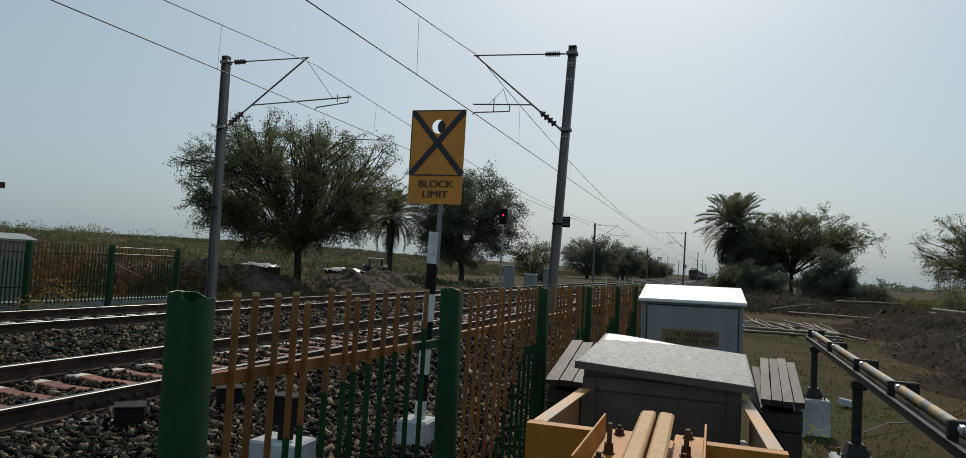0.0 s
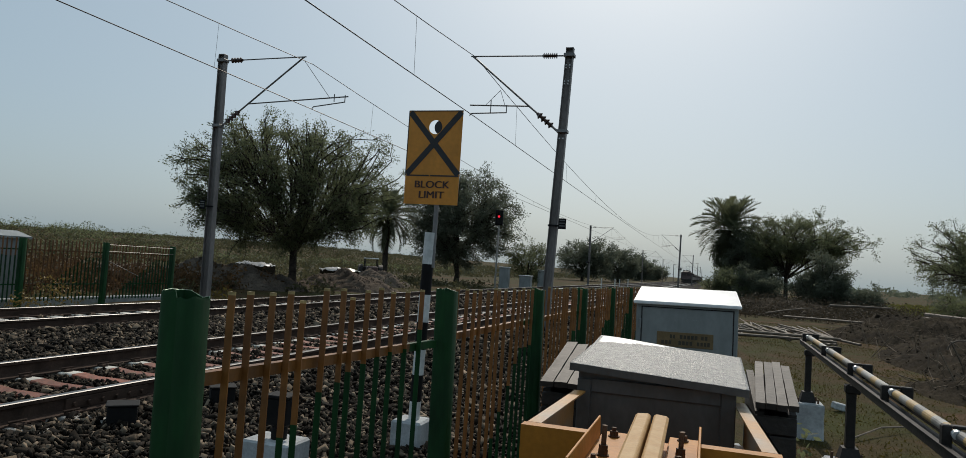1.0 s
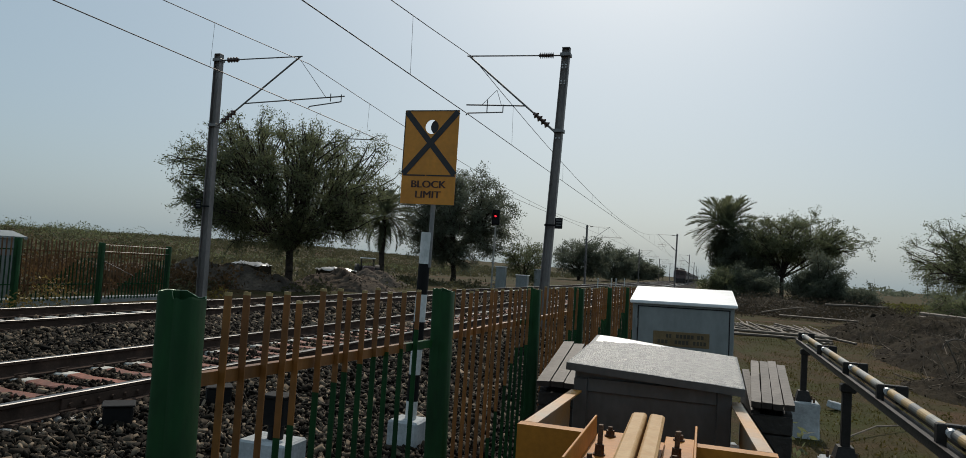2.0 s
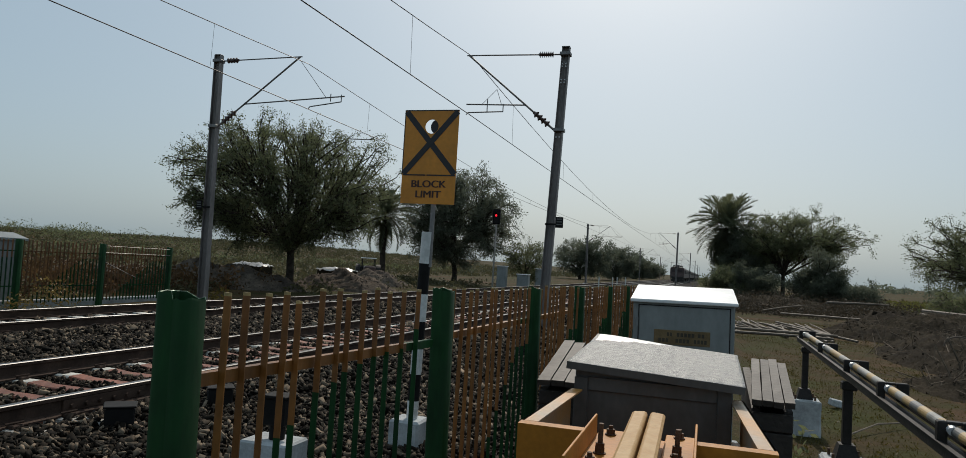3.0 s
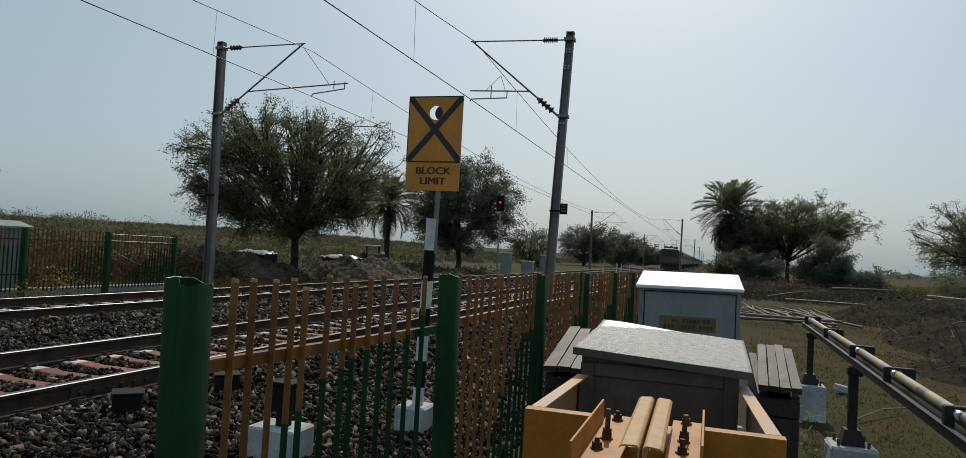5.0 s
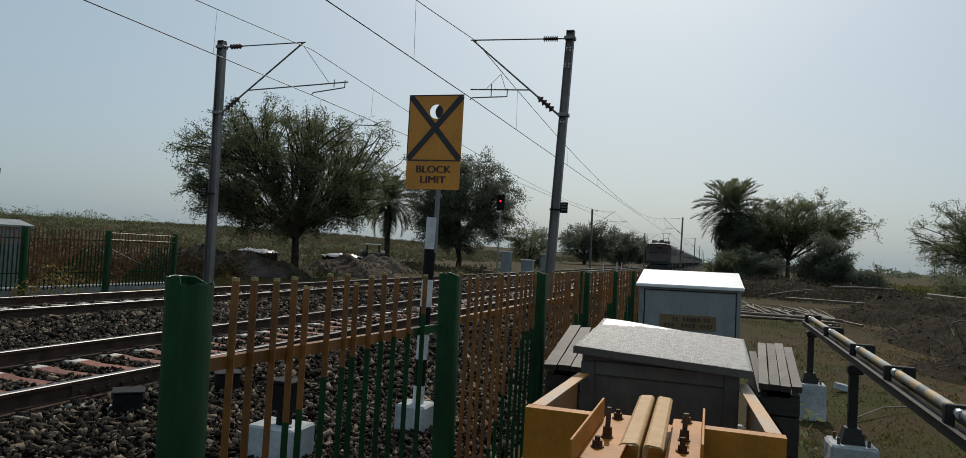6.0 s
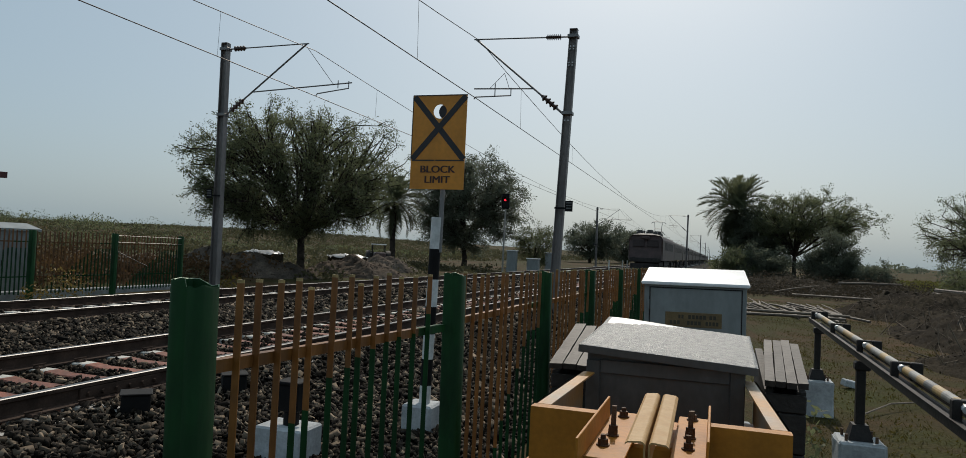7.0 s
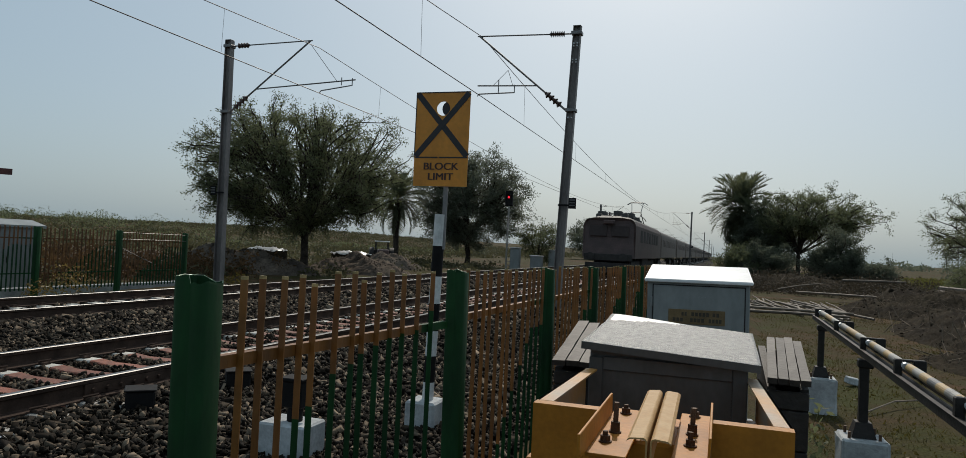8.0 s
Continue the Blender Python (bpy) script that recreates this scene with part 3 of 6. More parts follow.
def palm(base, height, length, fronds, seed, label, skirt=10):
    rng = random.Random(seed)
    root = thing("palm_tree", pose(*base), label, "palm tree")
    bm = bmnew()
    last = Vector((0, 0, -0.3))
    for i in range(1, 15):
        z = height * i / 14
        p = Vector((0.05 * math.sin(i * 0.5), 0.04 * math.cos(i * 0.7), z))
        tube(bm, last, p, 0.23, 0.19, 9, False)
        last = p - Vector((0, 0, 0.04))
    part("trunk", bm, BARK, root)
    kinds = [frond_mesh("frond_mesh", length, s, 34, seed + i) for i, s in enumerate((0.7, 1.0, 1.35))]
    for i in range(fronds):
        up = 82 - 118 * (i / fronds) ** 0.9
        turn = i * 137.5 + rng.uniform(-12, 12)
        shared("frond", kinds[rng.randrange(3)], root, pose(0, 0, height + 0.05, 0, 0, turn) @ pose(0, 0, 0, 0, -up + rng.uniform(-6, 6), 0))
    for i in range(skirt):
        shared("frond", kinds[2], root, pose(0, 0, height - 0.25, 0, 0, i * 360 / skirt + rng.uniform(-15, 15)) @ pose(0, 0, 0, 0, rng.uniform(35, 62), 0))
    return root


def scrub(name, places, per, size, leaf, material, seed, label, kind="stuff"):
    """Low bushes: heaps of leaf sprays round each place (x, y, height, radius)."""
    rng = np.random.default_rng(seed)
    at = []
    for x, y, h, r in places:
        k = max(8, int(per))
        d = rng.normal(size=(k, 3))
        d /= np.linalg.norm(d, axis=1, keepdims=True)
        q = d * rng.uniform(0.3, 1, (k, 1)) ** 0.5 * np.array([r, r, h])
        q[:, 2] = np.abs(q[:, 2])
        q[:, :2] += (x, y)
        q[:, 2] += float(ground_z(x, y)) - 0.05
        at.append(q)
    V, F = leaf_quads(np.concatenate(at), leaf, leaf * 0.5, rng)
    return tagged(new(name, raw_mesh(name, V, F, material)), label, "bushes", kind=kind)


def build_plants():
    tree("tree", (-18.3, 28.9, -0.2), (-0.62, 0, 4.72), (5.5, 4.8, 3.5), 2.9, 1.8, 0.18, 13, 2000, 56, 0.12, 19,
         "broad thorny acacia with a rounded feathery crown and forked trunk", spread=0.24, hollow=0.70)
    tree("tree", (-20.5, 57.5, -0.3), (0, 0, 5.9), (5.3, 4.9, 4.6), 4.7, 1.8, 0.24, 10, 1100, 66, 0.20, 28,
         "dense dark tree with a rounded crown beside the signal", LEAF_DARK, spread=0.40, hollow=0.55)
    tree("tree", (-14.6, 58.5, -0.3), (0.4, 0, 2.6), (2.1, 2.0, 1.7), 2.0, 0.9, 0.10, 6, 150, 60, 0.17, 12,
         "small wispy tree beside the railway", LEAF, spread=0.30)
    tree("tree", (-23.4, 139, -0.3), (1.0, 0, 4.8), (5.9, 5.5, 3.5), 4.2, 1.9, 0.3, 8, 340, 80, 0.36, 14,
         "dark spreading tree in the hazy distance", LEAF_DARK, spread=0.6, hollow=0.2)
    tree("tree", (-17.8, 150, -0.3), (0, 0, 4.0), (4.6, 5.0, 3.1), 3.8, 1.6, 0.25, 7, 250, 80, 0.36, 15,
         "dark rounded tree in the hazy distance", LEAF_DARK, spread=0.55, hollow=0.2)
    tree("tree", (-22.0, 232, -0.3), (0, 0, 4.2), (7.0, 7.0, 4.0), 4.0, 1.6, 0.3, 7, 240, 70, 0.6, 16,
         "dark rounded tree far along the railway", LEAF_DARK, spread=0.8, hollow=0.2)
    tree("tree", (-24, 300, -0.3), (0, 0, 3.4), (9.0, 7.0, 3.2), 3.2, 1.6, 0.3, 7, 240, 70, 0.7, 17,
         "low dark tree far along the railway", LEAF_DARK, spread=1.0, hollow=0.2)
    tree("tree", (6.0, 63.0, -0.3), (0.9, 0, 5.2), (5.0, 4.3, 2.5), 1.3, 2.4, 0.17, 12, 850, 58, 0.155, 22,
         "flat-topped spreading acacia with an open crown", spread=0.27, hollow=0.5)
    tree("tree", (3.3, 64.5, -0.3), (0.2, 0, 3.7), (2.9, 2.6, 3.7), 3.7, 1.2, 0.16, 7, 420, 84, 0.19, 23,
         "dense leafy tree behind a date palm", LEAF_DARK, spread=0.36, hollow=0.1)
    tree("tree", (14.7, 40.5, -0.3), (-0.6, 0, 3.5), (4.9, 4.4, 2.5), 1.7, 1.4, 0.17, 14, 1200, 64, 0.10, 27,
         "low spreading thorn tree with an airy crown", spread=0.22, hollow=0.45)
    tree("bush", (8.0, 57.0, -0.3), (0, 0, 1.7), (2.1, 2.0, 2.4), 1.7, 0.4, 0.08, 8, 330, 90, 0.18, 31,
         "large dense dark bush at the field edge", LEAF_DARK, spread=0.34, hollow=0.1)
    tree("bush", (3.1, 58.0, -0.3), (0, 0, 1.3), (2.2, 2.2, 1.8), 1.4, 0.4, 0.08, 7, 260, 84, 0.18, 33,
         "dense dark bush under a date palm", LEAF_DARK, spread=0.34, hollow=0.1)
    tree("bush", (1.2, 58.0, -0.3), (0, 0, 1.3), (1.6, 1.8, 1.7), 1.4, 0.4, 0.08, 7, 160, 84, 0.18, 34,
         "olive bush at the foot of a date palm", LEAF, spread=0.3, hollow=0.1)
    tree("bush", (10.3, 54.5, -0.3), (0, 0, 0.8), (1.2, 1.1, 1.1), 0.8, 0.3, 0.07, 6, 150, 80, 0.16, 35,
         "low dark bush at the field edge", LEAF_DARK, spread=0.3, hollow=0.1)
    tree("bush", (13.6, 37.0, -0.3), (0, 0, 1.0), (3.6, 2.6, 1.4), 1.0, 0.3, 0.08, 7, 380, 84, 0.14, 37,
         "tangled dark bush beneath a thorn tree", LEAF_DARK, spread=0.3, hollow=0.1)
    tree("bush", (10.9, 35.0, -0.3), (0, 0, 0.9), (1.9, 1.7, 1.2), 0.9, 0.3, 0.06, 6, 220, 80, 0.13, 38,
         "green bush beside the dug ground", LEAF, spread=0.28, hollow=0.1)
    palm((1.5, 65.5, -0.3), 6.3, 3.8, 58, 5, "tall date palm with a full arching crown and hanging old fronds", 34)
    palm((-23.6, 50.0, -0.3), 5.1, 2.9, 44, 9, "slim date palm with a shaggy crown", 5)
    tree("tree", (-131, 96, 3.2), (0, 0, 2.6), (2.0, 2.0, 1.5), 1.2, 1.2, 0.14, 5, 60, 30, 0.42, 41, "lone small tree on a low rise", LEAF_DARK, spread=0.5)
    rng = np.random.default_rng(6)
    hill = [(x, y, rng.uniform(0.4, 1.1), rng.uniform(0.9, 2.6)) for x, y in zip(rng.uniform(-190, -30, 2900), rng.uniform(40, 260, 2900))]
    scrub("hill_scrub", hill, 30, 1, 0.46, SCRUB, 7, "olive thorn scrub covering a low rise")
    crest = [(x, 118 + 0.25 * x + rng.uniform(-25, 40), rng.uniform(0.5, 1.0) + (x < -95) * (0.7 + 1.5 * rng.random()), rng.uniform(1.5, 3.5)) for x in rng.uniform(-175, -45, 260)]
    scrub("hill_crest_scrub", crest, 80, 1, 0.36, LEAF, 8, "darker thorn bushes along the crest of a low rise")
    verge = [(x, y, rng.uniform(0.2, 0.7), rng.uniform(0.3, 0.9)) for x, y in zip(rng.uniform(-34, -15.8, 260), rng.uniform(15, 60, 260))]
    scrub("verge_scrub", verge, 46, 1, 0.22, SCRUB, 9, "dry brown weeds beyond the tracks")
    far = [(x, y, rng.uniform(1.5, 4.0), rng.uniform(4, 9)) for x, y in zip(rng.uniform(20, 260, 110), rng.uniform(230, 420, 110))]
    scrub("distant_scrub", far, 60, 1, 1.5, LEAF_DARK, 10, "hazy line of trees and scrub on the horizon")
    lane = [(x, y, rng.uniform(0.3, 1.1), rng.uniform(0.5, 1.5)) for x, y in zip(rng.uniform(0.8, 11.5, 230), rng.uniform(40, 60, 230))]
    under = [(x, y, rng.uniform(0.5, 1.5), rng.uniform(0.6, 1.6)) for x, y in zip(rng.uniform(0.8, 12.0, 190), rng.uniform(43, 57, 190))]
    scrub("tangled_undergrowth", under, 90, 1, 0.15, UNDERGROWTH, 18, "dark brown tangled undergrowth below trees")
    scrub("field_edge_scrub", lane, 80, 1, 0.15, UNDERGROWTH, 11, "dull brown undergrowth beneath trees at the field edge")
    # a weed by the fence across the tracks, with yellowing leaves
    scrub("roadside_weed", [(-14.95, 13.2, 1.05, 0.45), (-15.0, 13.7, 0.95, 0.5), (-14.95, 12.6, 0.7, 0.4)], 210, 1, 0.085, WEED, 12, "tall yellowing weed in front of a fence")
    brush = [(x, y, rng.uniform(0.5, 1.3), rng.uniform(0.5, 1.1)) for x, y in zip(rng.uniform(-36, -17.5, 330), rng.uniform(9, 27, 330))]
    scrub("dry_brush", brush, 70, 1, 0.20, DRY_BRUSH, 15, "red-brown dry brush behind a fence")
    scrub("leafy_weed", [(-14.75, 19.5, 0.75, 0.35), (-15.1, 19.3, 0.5, 0.3)], 160, 1, 0.11, GRASS, 13, "leafy green weed beside an electrification mast")
    scrub("box_weed", [(0.42, 5.1, 0.75, 0.22), (0.62, 5.6, 0.8, 0.25)], 150, 1, 0.07, LEAF, 14, "leafy weed growing between a cabinet and timber covers")
    tufts = [(x, y, rng.uniform(0.03, 0.11), rng.uniform(0.08, 0.28)) for x, y in zip(0.7 + 5.5 * rng.random(420) ** 1.2, 3.5 + 15 * rng.random(420) ** 1.4)]
    scrub("weed_tufts", tufts, 46, 1, 0.045, GRASS, 16, "small green weeds scattered over dry grass")
    meadow = [(x, y, rng.uniform(0.1, 0.25), rng.uniform(0.6, 1.5)) for x, y in zip(rng.uniform(10.5, 30, 420), rng.uniform(56, 110, 420))]
    scrub("meadow_grass", meadow, 24, 1, 0.35, FIELD, 19, "sunlit green grass of a field beyond the bushes")
    # short grass on the right-hand ground
    n = 110000
    x, y = rng.uniform(0.5, 9, n), 3 + 33 * rng.random(n) ** 1.6
    keep = np.sin(x * 1.1 + 0.6) * np.cos(y * 0.7 + x) + 0.6 * np.sin(x * 3.1 + y * 2.3) + rng.normal(0, 0.7, n) > -0.25
    x, y = x[keep], y[keep]
    n = len(x)
    b = np.stack([x, y, ground_z(x, y) - 0.01], 1)
    h = rng.uniform(0.015, 0.065, n)
    t = b + np.stack([rng.normal(0, 0.035, n), rng.normal(0, 0.035, n), h], 1)
    s = np.stack([rng.normal(0, 0.006, n), rng.normal(0, 0.006, n), np.zeros(n)], 1)
    V = np.stack([b - s, b + s, t], 1).reshape(-1, 3)
    tagged(new("grass", raw_mesh("grass", V, np.arange(3 * n).reshape(-1, 3), GRASS)), "short dry olive grass in patches", "grass", kind="stuff")


# ---- overhead line ----
def h_post(bm, z0, z1, w0, w1, top_x=0.0):
    """An H-section post that tapers a little; top_x: lean of its top."""
    for dx0, dx1, y0, y1 in ((-1, -0.82, -1, 1), (0.82, 1, -1, 1), (-0.82, 0.82, -0.09, 0.09)):
        vs = box(bm, 0, 1, 0, 1, 0, 1)
        for v in vs:
            t = v.co.z
            w = (w0 + (w1 - w0) * t) / 2
            v.co = Vector(((dx0 + (dx1 - dx0) * v.co.x) * w + top_x * t, (y0 + (y1 - y0) * v.co.y) * w * 0.8, z0 + (z1 - z0) * t))


def insulator(bm, p0, p1, r, sheds):
    p0, p1 = Vector(p0), Vector(p1)
    tube(bm, p0, p1, r * 0.45, n=8)
    d = (p1 - p0) / sheds
    for i in range(sheds):
        a = p0 + d * (i + 0.25)
        tube(bm, a, a + d * 0.42, r, r * 0.55, 10)


def ohe_mast(x, y, side, lean, reach, kind, label):
    """An electrification mast with its cantilever. side: +1 reaches towards +x. reach: measures from the post face."""
    root = thing("electrification_mast", pose(x, y, -0.10 if kind else 0.0), label, "mast", "masts of the overhead line")
    z0, top = -0.4, 7.5
    bm = bmnew()
    h_post(bm, z0, top, *((0.235, 0.20) if kind else (0.255, 0.22)), lean)
    part("post", bm, MAST, root)
    bm = bmnew()
    box(bm, -0.105 + lean, 0.105 + lean, -0.09, 0.09, top, top + 0.03, 0.006)
    part("cap_plate", bm, MAST, root)
    bm = bmnew()
    box(bm, -0.3, 0.3, -0.3, 0.3, -0.45, -0.02, 0.03)
    part("foundation", bm, LIMEWASH, root)

    def at(z):
        return lean * (z - z0) / (top - z0) + side * 0.13
    zs, zb = 7.33, 5.30
    tip = Vector((side * reach, 0, 7.38))
    a, b = Vector((at(zs), 0, zs)), Vector((at(zb), 0, zb))
    w = (tip - a).normalized()
    bm = bmnew()
    tube(bm, a, a + w * 0.22, 0.022)
    tube(bm, a + w * 0.58, tip + w * 0.06, 0.019)
    part("stay_tube", bm, TUBE, root)
    bm = bmnew()
    insulator(bm, a + w * 0.2, a + w * 0.6, 0.085, 7 if kind else 4)
    part("insulator", bm, PORCELAIN, root)
    w = (tip - b).normalized()
    bm = bmnew()
    tube(bm, b, b + w * 0.25, 0.03)
    tube(bm, b + w * 0.72, tip, 0.026)
    part("bracket_tube", bm, TUBE, root)
    bm = bmnew()
    insulator(bm, b + w * 0.22, b + w * 0.75, 0.10, 4)
    part("insulator", bm, PORCELAIN, root)
    s = (5.98 - b.z) / (tip.z - b.z)
    j = b + (tip - b) * s
    e = Vector((side * (reach + (0.0 if kind else 1.55)), 0, 6.02 if kind else 6.17))
    bm = bmnew()
    tube(bm, j, e, 0.02)
    g = Vector((side * (reach - 1.05), 0, 5.9)) if kind else Vector((side * (reach + 1.45), 0, 6.1))
    tube(bm, g + Vector((0, 0, 0.12)), g - Vector((0, 0, 0.1)), 0.014, n=6)
    if kind:
        tube(bm, Vector((side * (reach - 0.6), 0, 6.15)), Vector((side * (reach - 0.6), 0, 5.8)), 0.014, n=6)
    else:
        tube(bm, Vector((side * (reach + 1.1), 0, 6.25)), Vector((side * (reach + 1.1), 0, 6.02)), 0.014, n=6)
    part("registration_tube", bm, TUBE, root)
    c = Vector((side * (reach + (0.0 if kind else 0.38)), 0, 5.73 if kind else 5.82))
    bm = bmnew()
    tube(bm, g - Vector((0, 0, 0.09)), c + Vector((side * (-0.05 if kind else 0.05), 0, 0.06)), 0.018, n=6)
    tube(bm, c + Vector((side * (-0.05 if kind else 0.05), 0, 0.06)), c, 0.016, n=6)
    part("steady_arm", bm, TUBE, root)
    bm = bmnew()
    if kind:
        tube(bm, (side * (reach - 0.85), 0, 6.42), (side * (reach - 0.45), 0, 6.02), 0.007, n=5)
        tube(bm, (side * (reach - 0.85), 0, 6.42), (side * (reach - 1.0), 0, 6.0), 0.007, n=5)
    else:
        tube(bm, (tip.x, 0, tip.z - 0.1), (side * (reach + 0.95), 0, 6.14), 0.008, n=5)
    part("support_wire", bm, WIRE, root)
    for z in (zs, zb):
        bm = bmnew()
        q = lean * (z - z0) / (top - z0)
        box(bm, q - 0.14, q + 0.14, -0.125, 0.125, z - 0.045, z + 0.045, 0.008)
        part("mast_clamp", bm, TUBE, root)
    if kind:
        # small white blocks added in place of bright holes through the post
        for z in (7.05, 6.98, 6.62, 6.55, 5.1):
            q = lean * (z - z0) / (top - z0)
            for dx in (-0.045, 0.045):
                bm = bmnew()
                box(bm, q + dx - 0.016, q + dx + 0.016, -0.115, -0.08, z - 0.016, z + 0.016)
                part("bolt", bm, CHROME, root)
    bm = bmnew()
    q = lean * 0.45
    box(bm, q + 0.14 if kind else q - 0.34, q + 0.34 if kind else q - 0.14, -0.14, -0.125, 2.72, 3.0, 0.004)
    box(bm, q - 0.14, q + 0.14, -0.125, -0.11, 2.78, 2.83)
    plate = part("number_plate", bm, BLACK_POST, root)
    bm = bmnew()
    for i in range(3):
        box(bm, (q + 0.17 if kind else q - 0.31), (q + 0.31 if kind else q - 0.17), -0.144, -0.141, 2.93 - i * 0.07, 2.96 - i * 0.07)
    part("number_bars", bm, PIPE_BLACK, plate)
    return root


def sag(z, drop, u):
    return z - drop * 4 * u * (1 - u)


def overhead_wires(x, masts, z_contact, z_cat, drop, stagger):
    """Catenary and contact wire from mast to mast, with droppers."""
    cat, con = bmnew(), bmnew()
    root = thing("overhead_line", pose(0, 0, 0), "thin overhead catenary with droppers and contact wire", "overhead line")
    for k, (y0, y1) in enumerate(zip(masts, masts[1:])):
        s0, s1 = (stagger if k % 2 == 0 else -stagger), (-stagger if k % 2 == 0 else stagger)
        n = 24
        pts = []
        for i in range(n + 1):
            u = i / n
            pts.append((x + s0 + (s1 - s0) * u, y0 + (y1 - y0) * u, sag(z_cat, drop, u), sag(z_contact, 0.05, u)))
        for p, q in zip(pts, pts[1:]):
            tube(cat, (x + p[0] * 0 + (p[0] - x) * 0.3, p[1], p[2]), (x + (q[0] - x) * 0.3, q[1], q[2]), 0.0105, n=5, caps=False)
            tube(con, (p[0], p[1], p[3]), (q[0], q[1], q[3]), 0.012, n=5, caps=False)
        m = 9
        for i in range(m):
            u = (i + 0.5) / m
            px = s0 + (s1 - s0) * u
            drp = bmnew()
            tube(drp, (x + px * 0.3, y0 + (y1 - y0) * u, sag(z_cat, drop, u)), (x + px, y0 + (y1 - y0) * u, sag(z_contact, 0.05, u)), 0.0045, n=4, caps=False)
            part("dropper", drp, WIRE, root)
    part("catenary_wire", cat, WIRE, root)
    part("contact_wire", con, WIRE, root)


NEAR_MASTS = (-56.0, 18.4, 100.0, 184.0, 268.0, 352.0, 436.0)
FAR_MASTS = (-58.0, 18.3, 91.0, 168.0, 245.0, 322.0, 400.0)


def build_overhead():
    for y in NEAR_MASTS:
        first = y < 60
        ohe_mast(-4.04 if first else -3.85, y, -1, 0.28 if first else 0.06, 2.42, True, "brown steel overhead line mast reaching over the near track")
    for y in FAR_MASTS:
        ohe_mast(-14.52, y, 1, -0.07, 2.8, False, "brown steel overhead line mast beyond the far track")
    overhead_wires(-6.4, NEAR_MASTS, 5.63, 7.26, 1.55, -0.05)
    overhead_wires(-11.4, FAR_MASTS, 5.85, 7.15, 1.15, 0.05)


# ---- fences ----
def vprism(bm, outline, z0, z1, jag=0.0, rng=None, cap=True, slot=0):
    a = [bm.verts.new((x, y, z0)) for x, y in outline]
    b = [bm.verts.new((x, y, z1 + (rng.uniform(-jag, jag) if jag else 0))) for x, y in outline]
    fs = []
    for i in range(len(a)):
        j = (i + 1) % len(a)
        fs.append(bm.faces.new((a[i], a[j], b[j], b[i])))
    if cap:
        fs += [bm.faces.new(b), bm.faces.new(a[::-1])]
    for f in fs:
        f.material_index = slot


def post_mesh(name, w, d, h, seed):
    """A folded sheet post: rounded corners, a shallow fold in front and a torn open top, its sunlit lip painted paler.
    """
    rng = random.Random(seed)
    bm = bmnew()
    out = [(-0.50, -0.36), (-0.46, -0.47), (-0.36, -0.52), (-0.24, -0.53), (-0.12, -0.52), (-0.03, -0.49), (0.02, -0.47), (0.07, -0.49), (0.16, -0.52), (0.28, -0.53),
           (0.38, -0.52), (0.47, -0.46), (0.50, -0.34), (0.50, 0.0), (0.49, 0.36), (0.42, 0.48), (0.2, 0.5), (-0.2, 0.5), (-0.42, 0.48), (-0.49, 0.36), (-0.50, 0.0)]
    k = len(out)
    outer = [(x * w, y * d) for x, y in out]
    inner = [(x * w * 0.94, y * d * 0.93) for x, y in out]
    tops = [h + (0.006 if x < 0.0 else -0.006) + rng.uniform(-0.0035, 0.0035) for x, _ in out]
    a = [bm.verts.new((*p, -0.3)) for p in outer]
    m1 = [bm.verts.new((*p, z - 0.004)) for p, z in zip(outer, tops)]
    b = [bm.verts.new((*p, z)) for p, z in zip([(x * 0.985, y * 0.985) for x, y in outer], tops)]
    c = [bm.verts.new((*p, z - 0.001)) for p, z in zip(inner, tops)]
    e = [bm.verts.new((*p, h - 0.35)) for p in inner]
    for i in range(k):
        j = (i + 1) % k
        for u, v in ((a, m1), (m1, b), (b, c), (c, e)):
            f = bm.faces.new((u[i], u[j], v[j], v[i]))
            f.smooth = u is a
            f.material_index = 1 if u is b else 0
    bm.faces.new(e)
    bmesh.ops.recalc_face_normals(bm, faces=bm.faces)
    me = bpy.data.meshes.new(name)
    bm.to_mesh(me)
    bm.free()
    me.materials.append(GREEN)
    me.materials.append(LIP)
    return me


def picket_mesh(name, h, split, w=0.016, paint=None):
    """An angle-iron picket, green below split and orange above it, with a chipped upper end."""
    bm = bmnew()
    t = 0.004
    o = [(-w / 2, -w * 0.42), (w / 2, -w * 0.42), (w / 2, -w * 0.42 + t), (-w / 2 + t, -w * 0.42 + t), (-w / 2 + t, w * 0.42), (-w / 2, w * 0.42)]
    cut = min(max(split, 0.0), h - 0.02)
    if cut > 0.02:
        vprism(bm, o, 0, cut, slot=1)
        vprism(bm, o, cut, h - 0.008, slot=0)
    else:
        vprism(bm, o, 0, h - 0.008, slot=0)
    vprism(bm, o, h - 0.008, h, slot=2)
    bmesh.ops.recalc_face_normals(bm, faces=bm.faces)
    me = bpy.data.meshes.new(name)
    bm.to_mesh(me)
    bm.free()
    for one in (paint or ORANGE, GREEN, CHIPPED):
        me.materials.append(one)
    return me


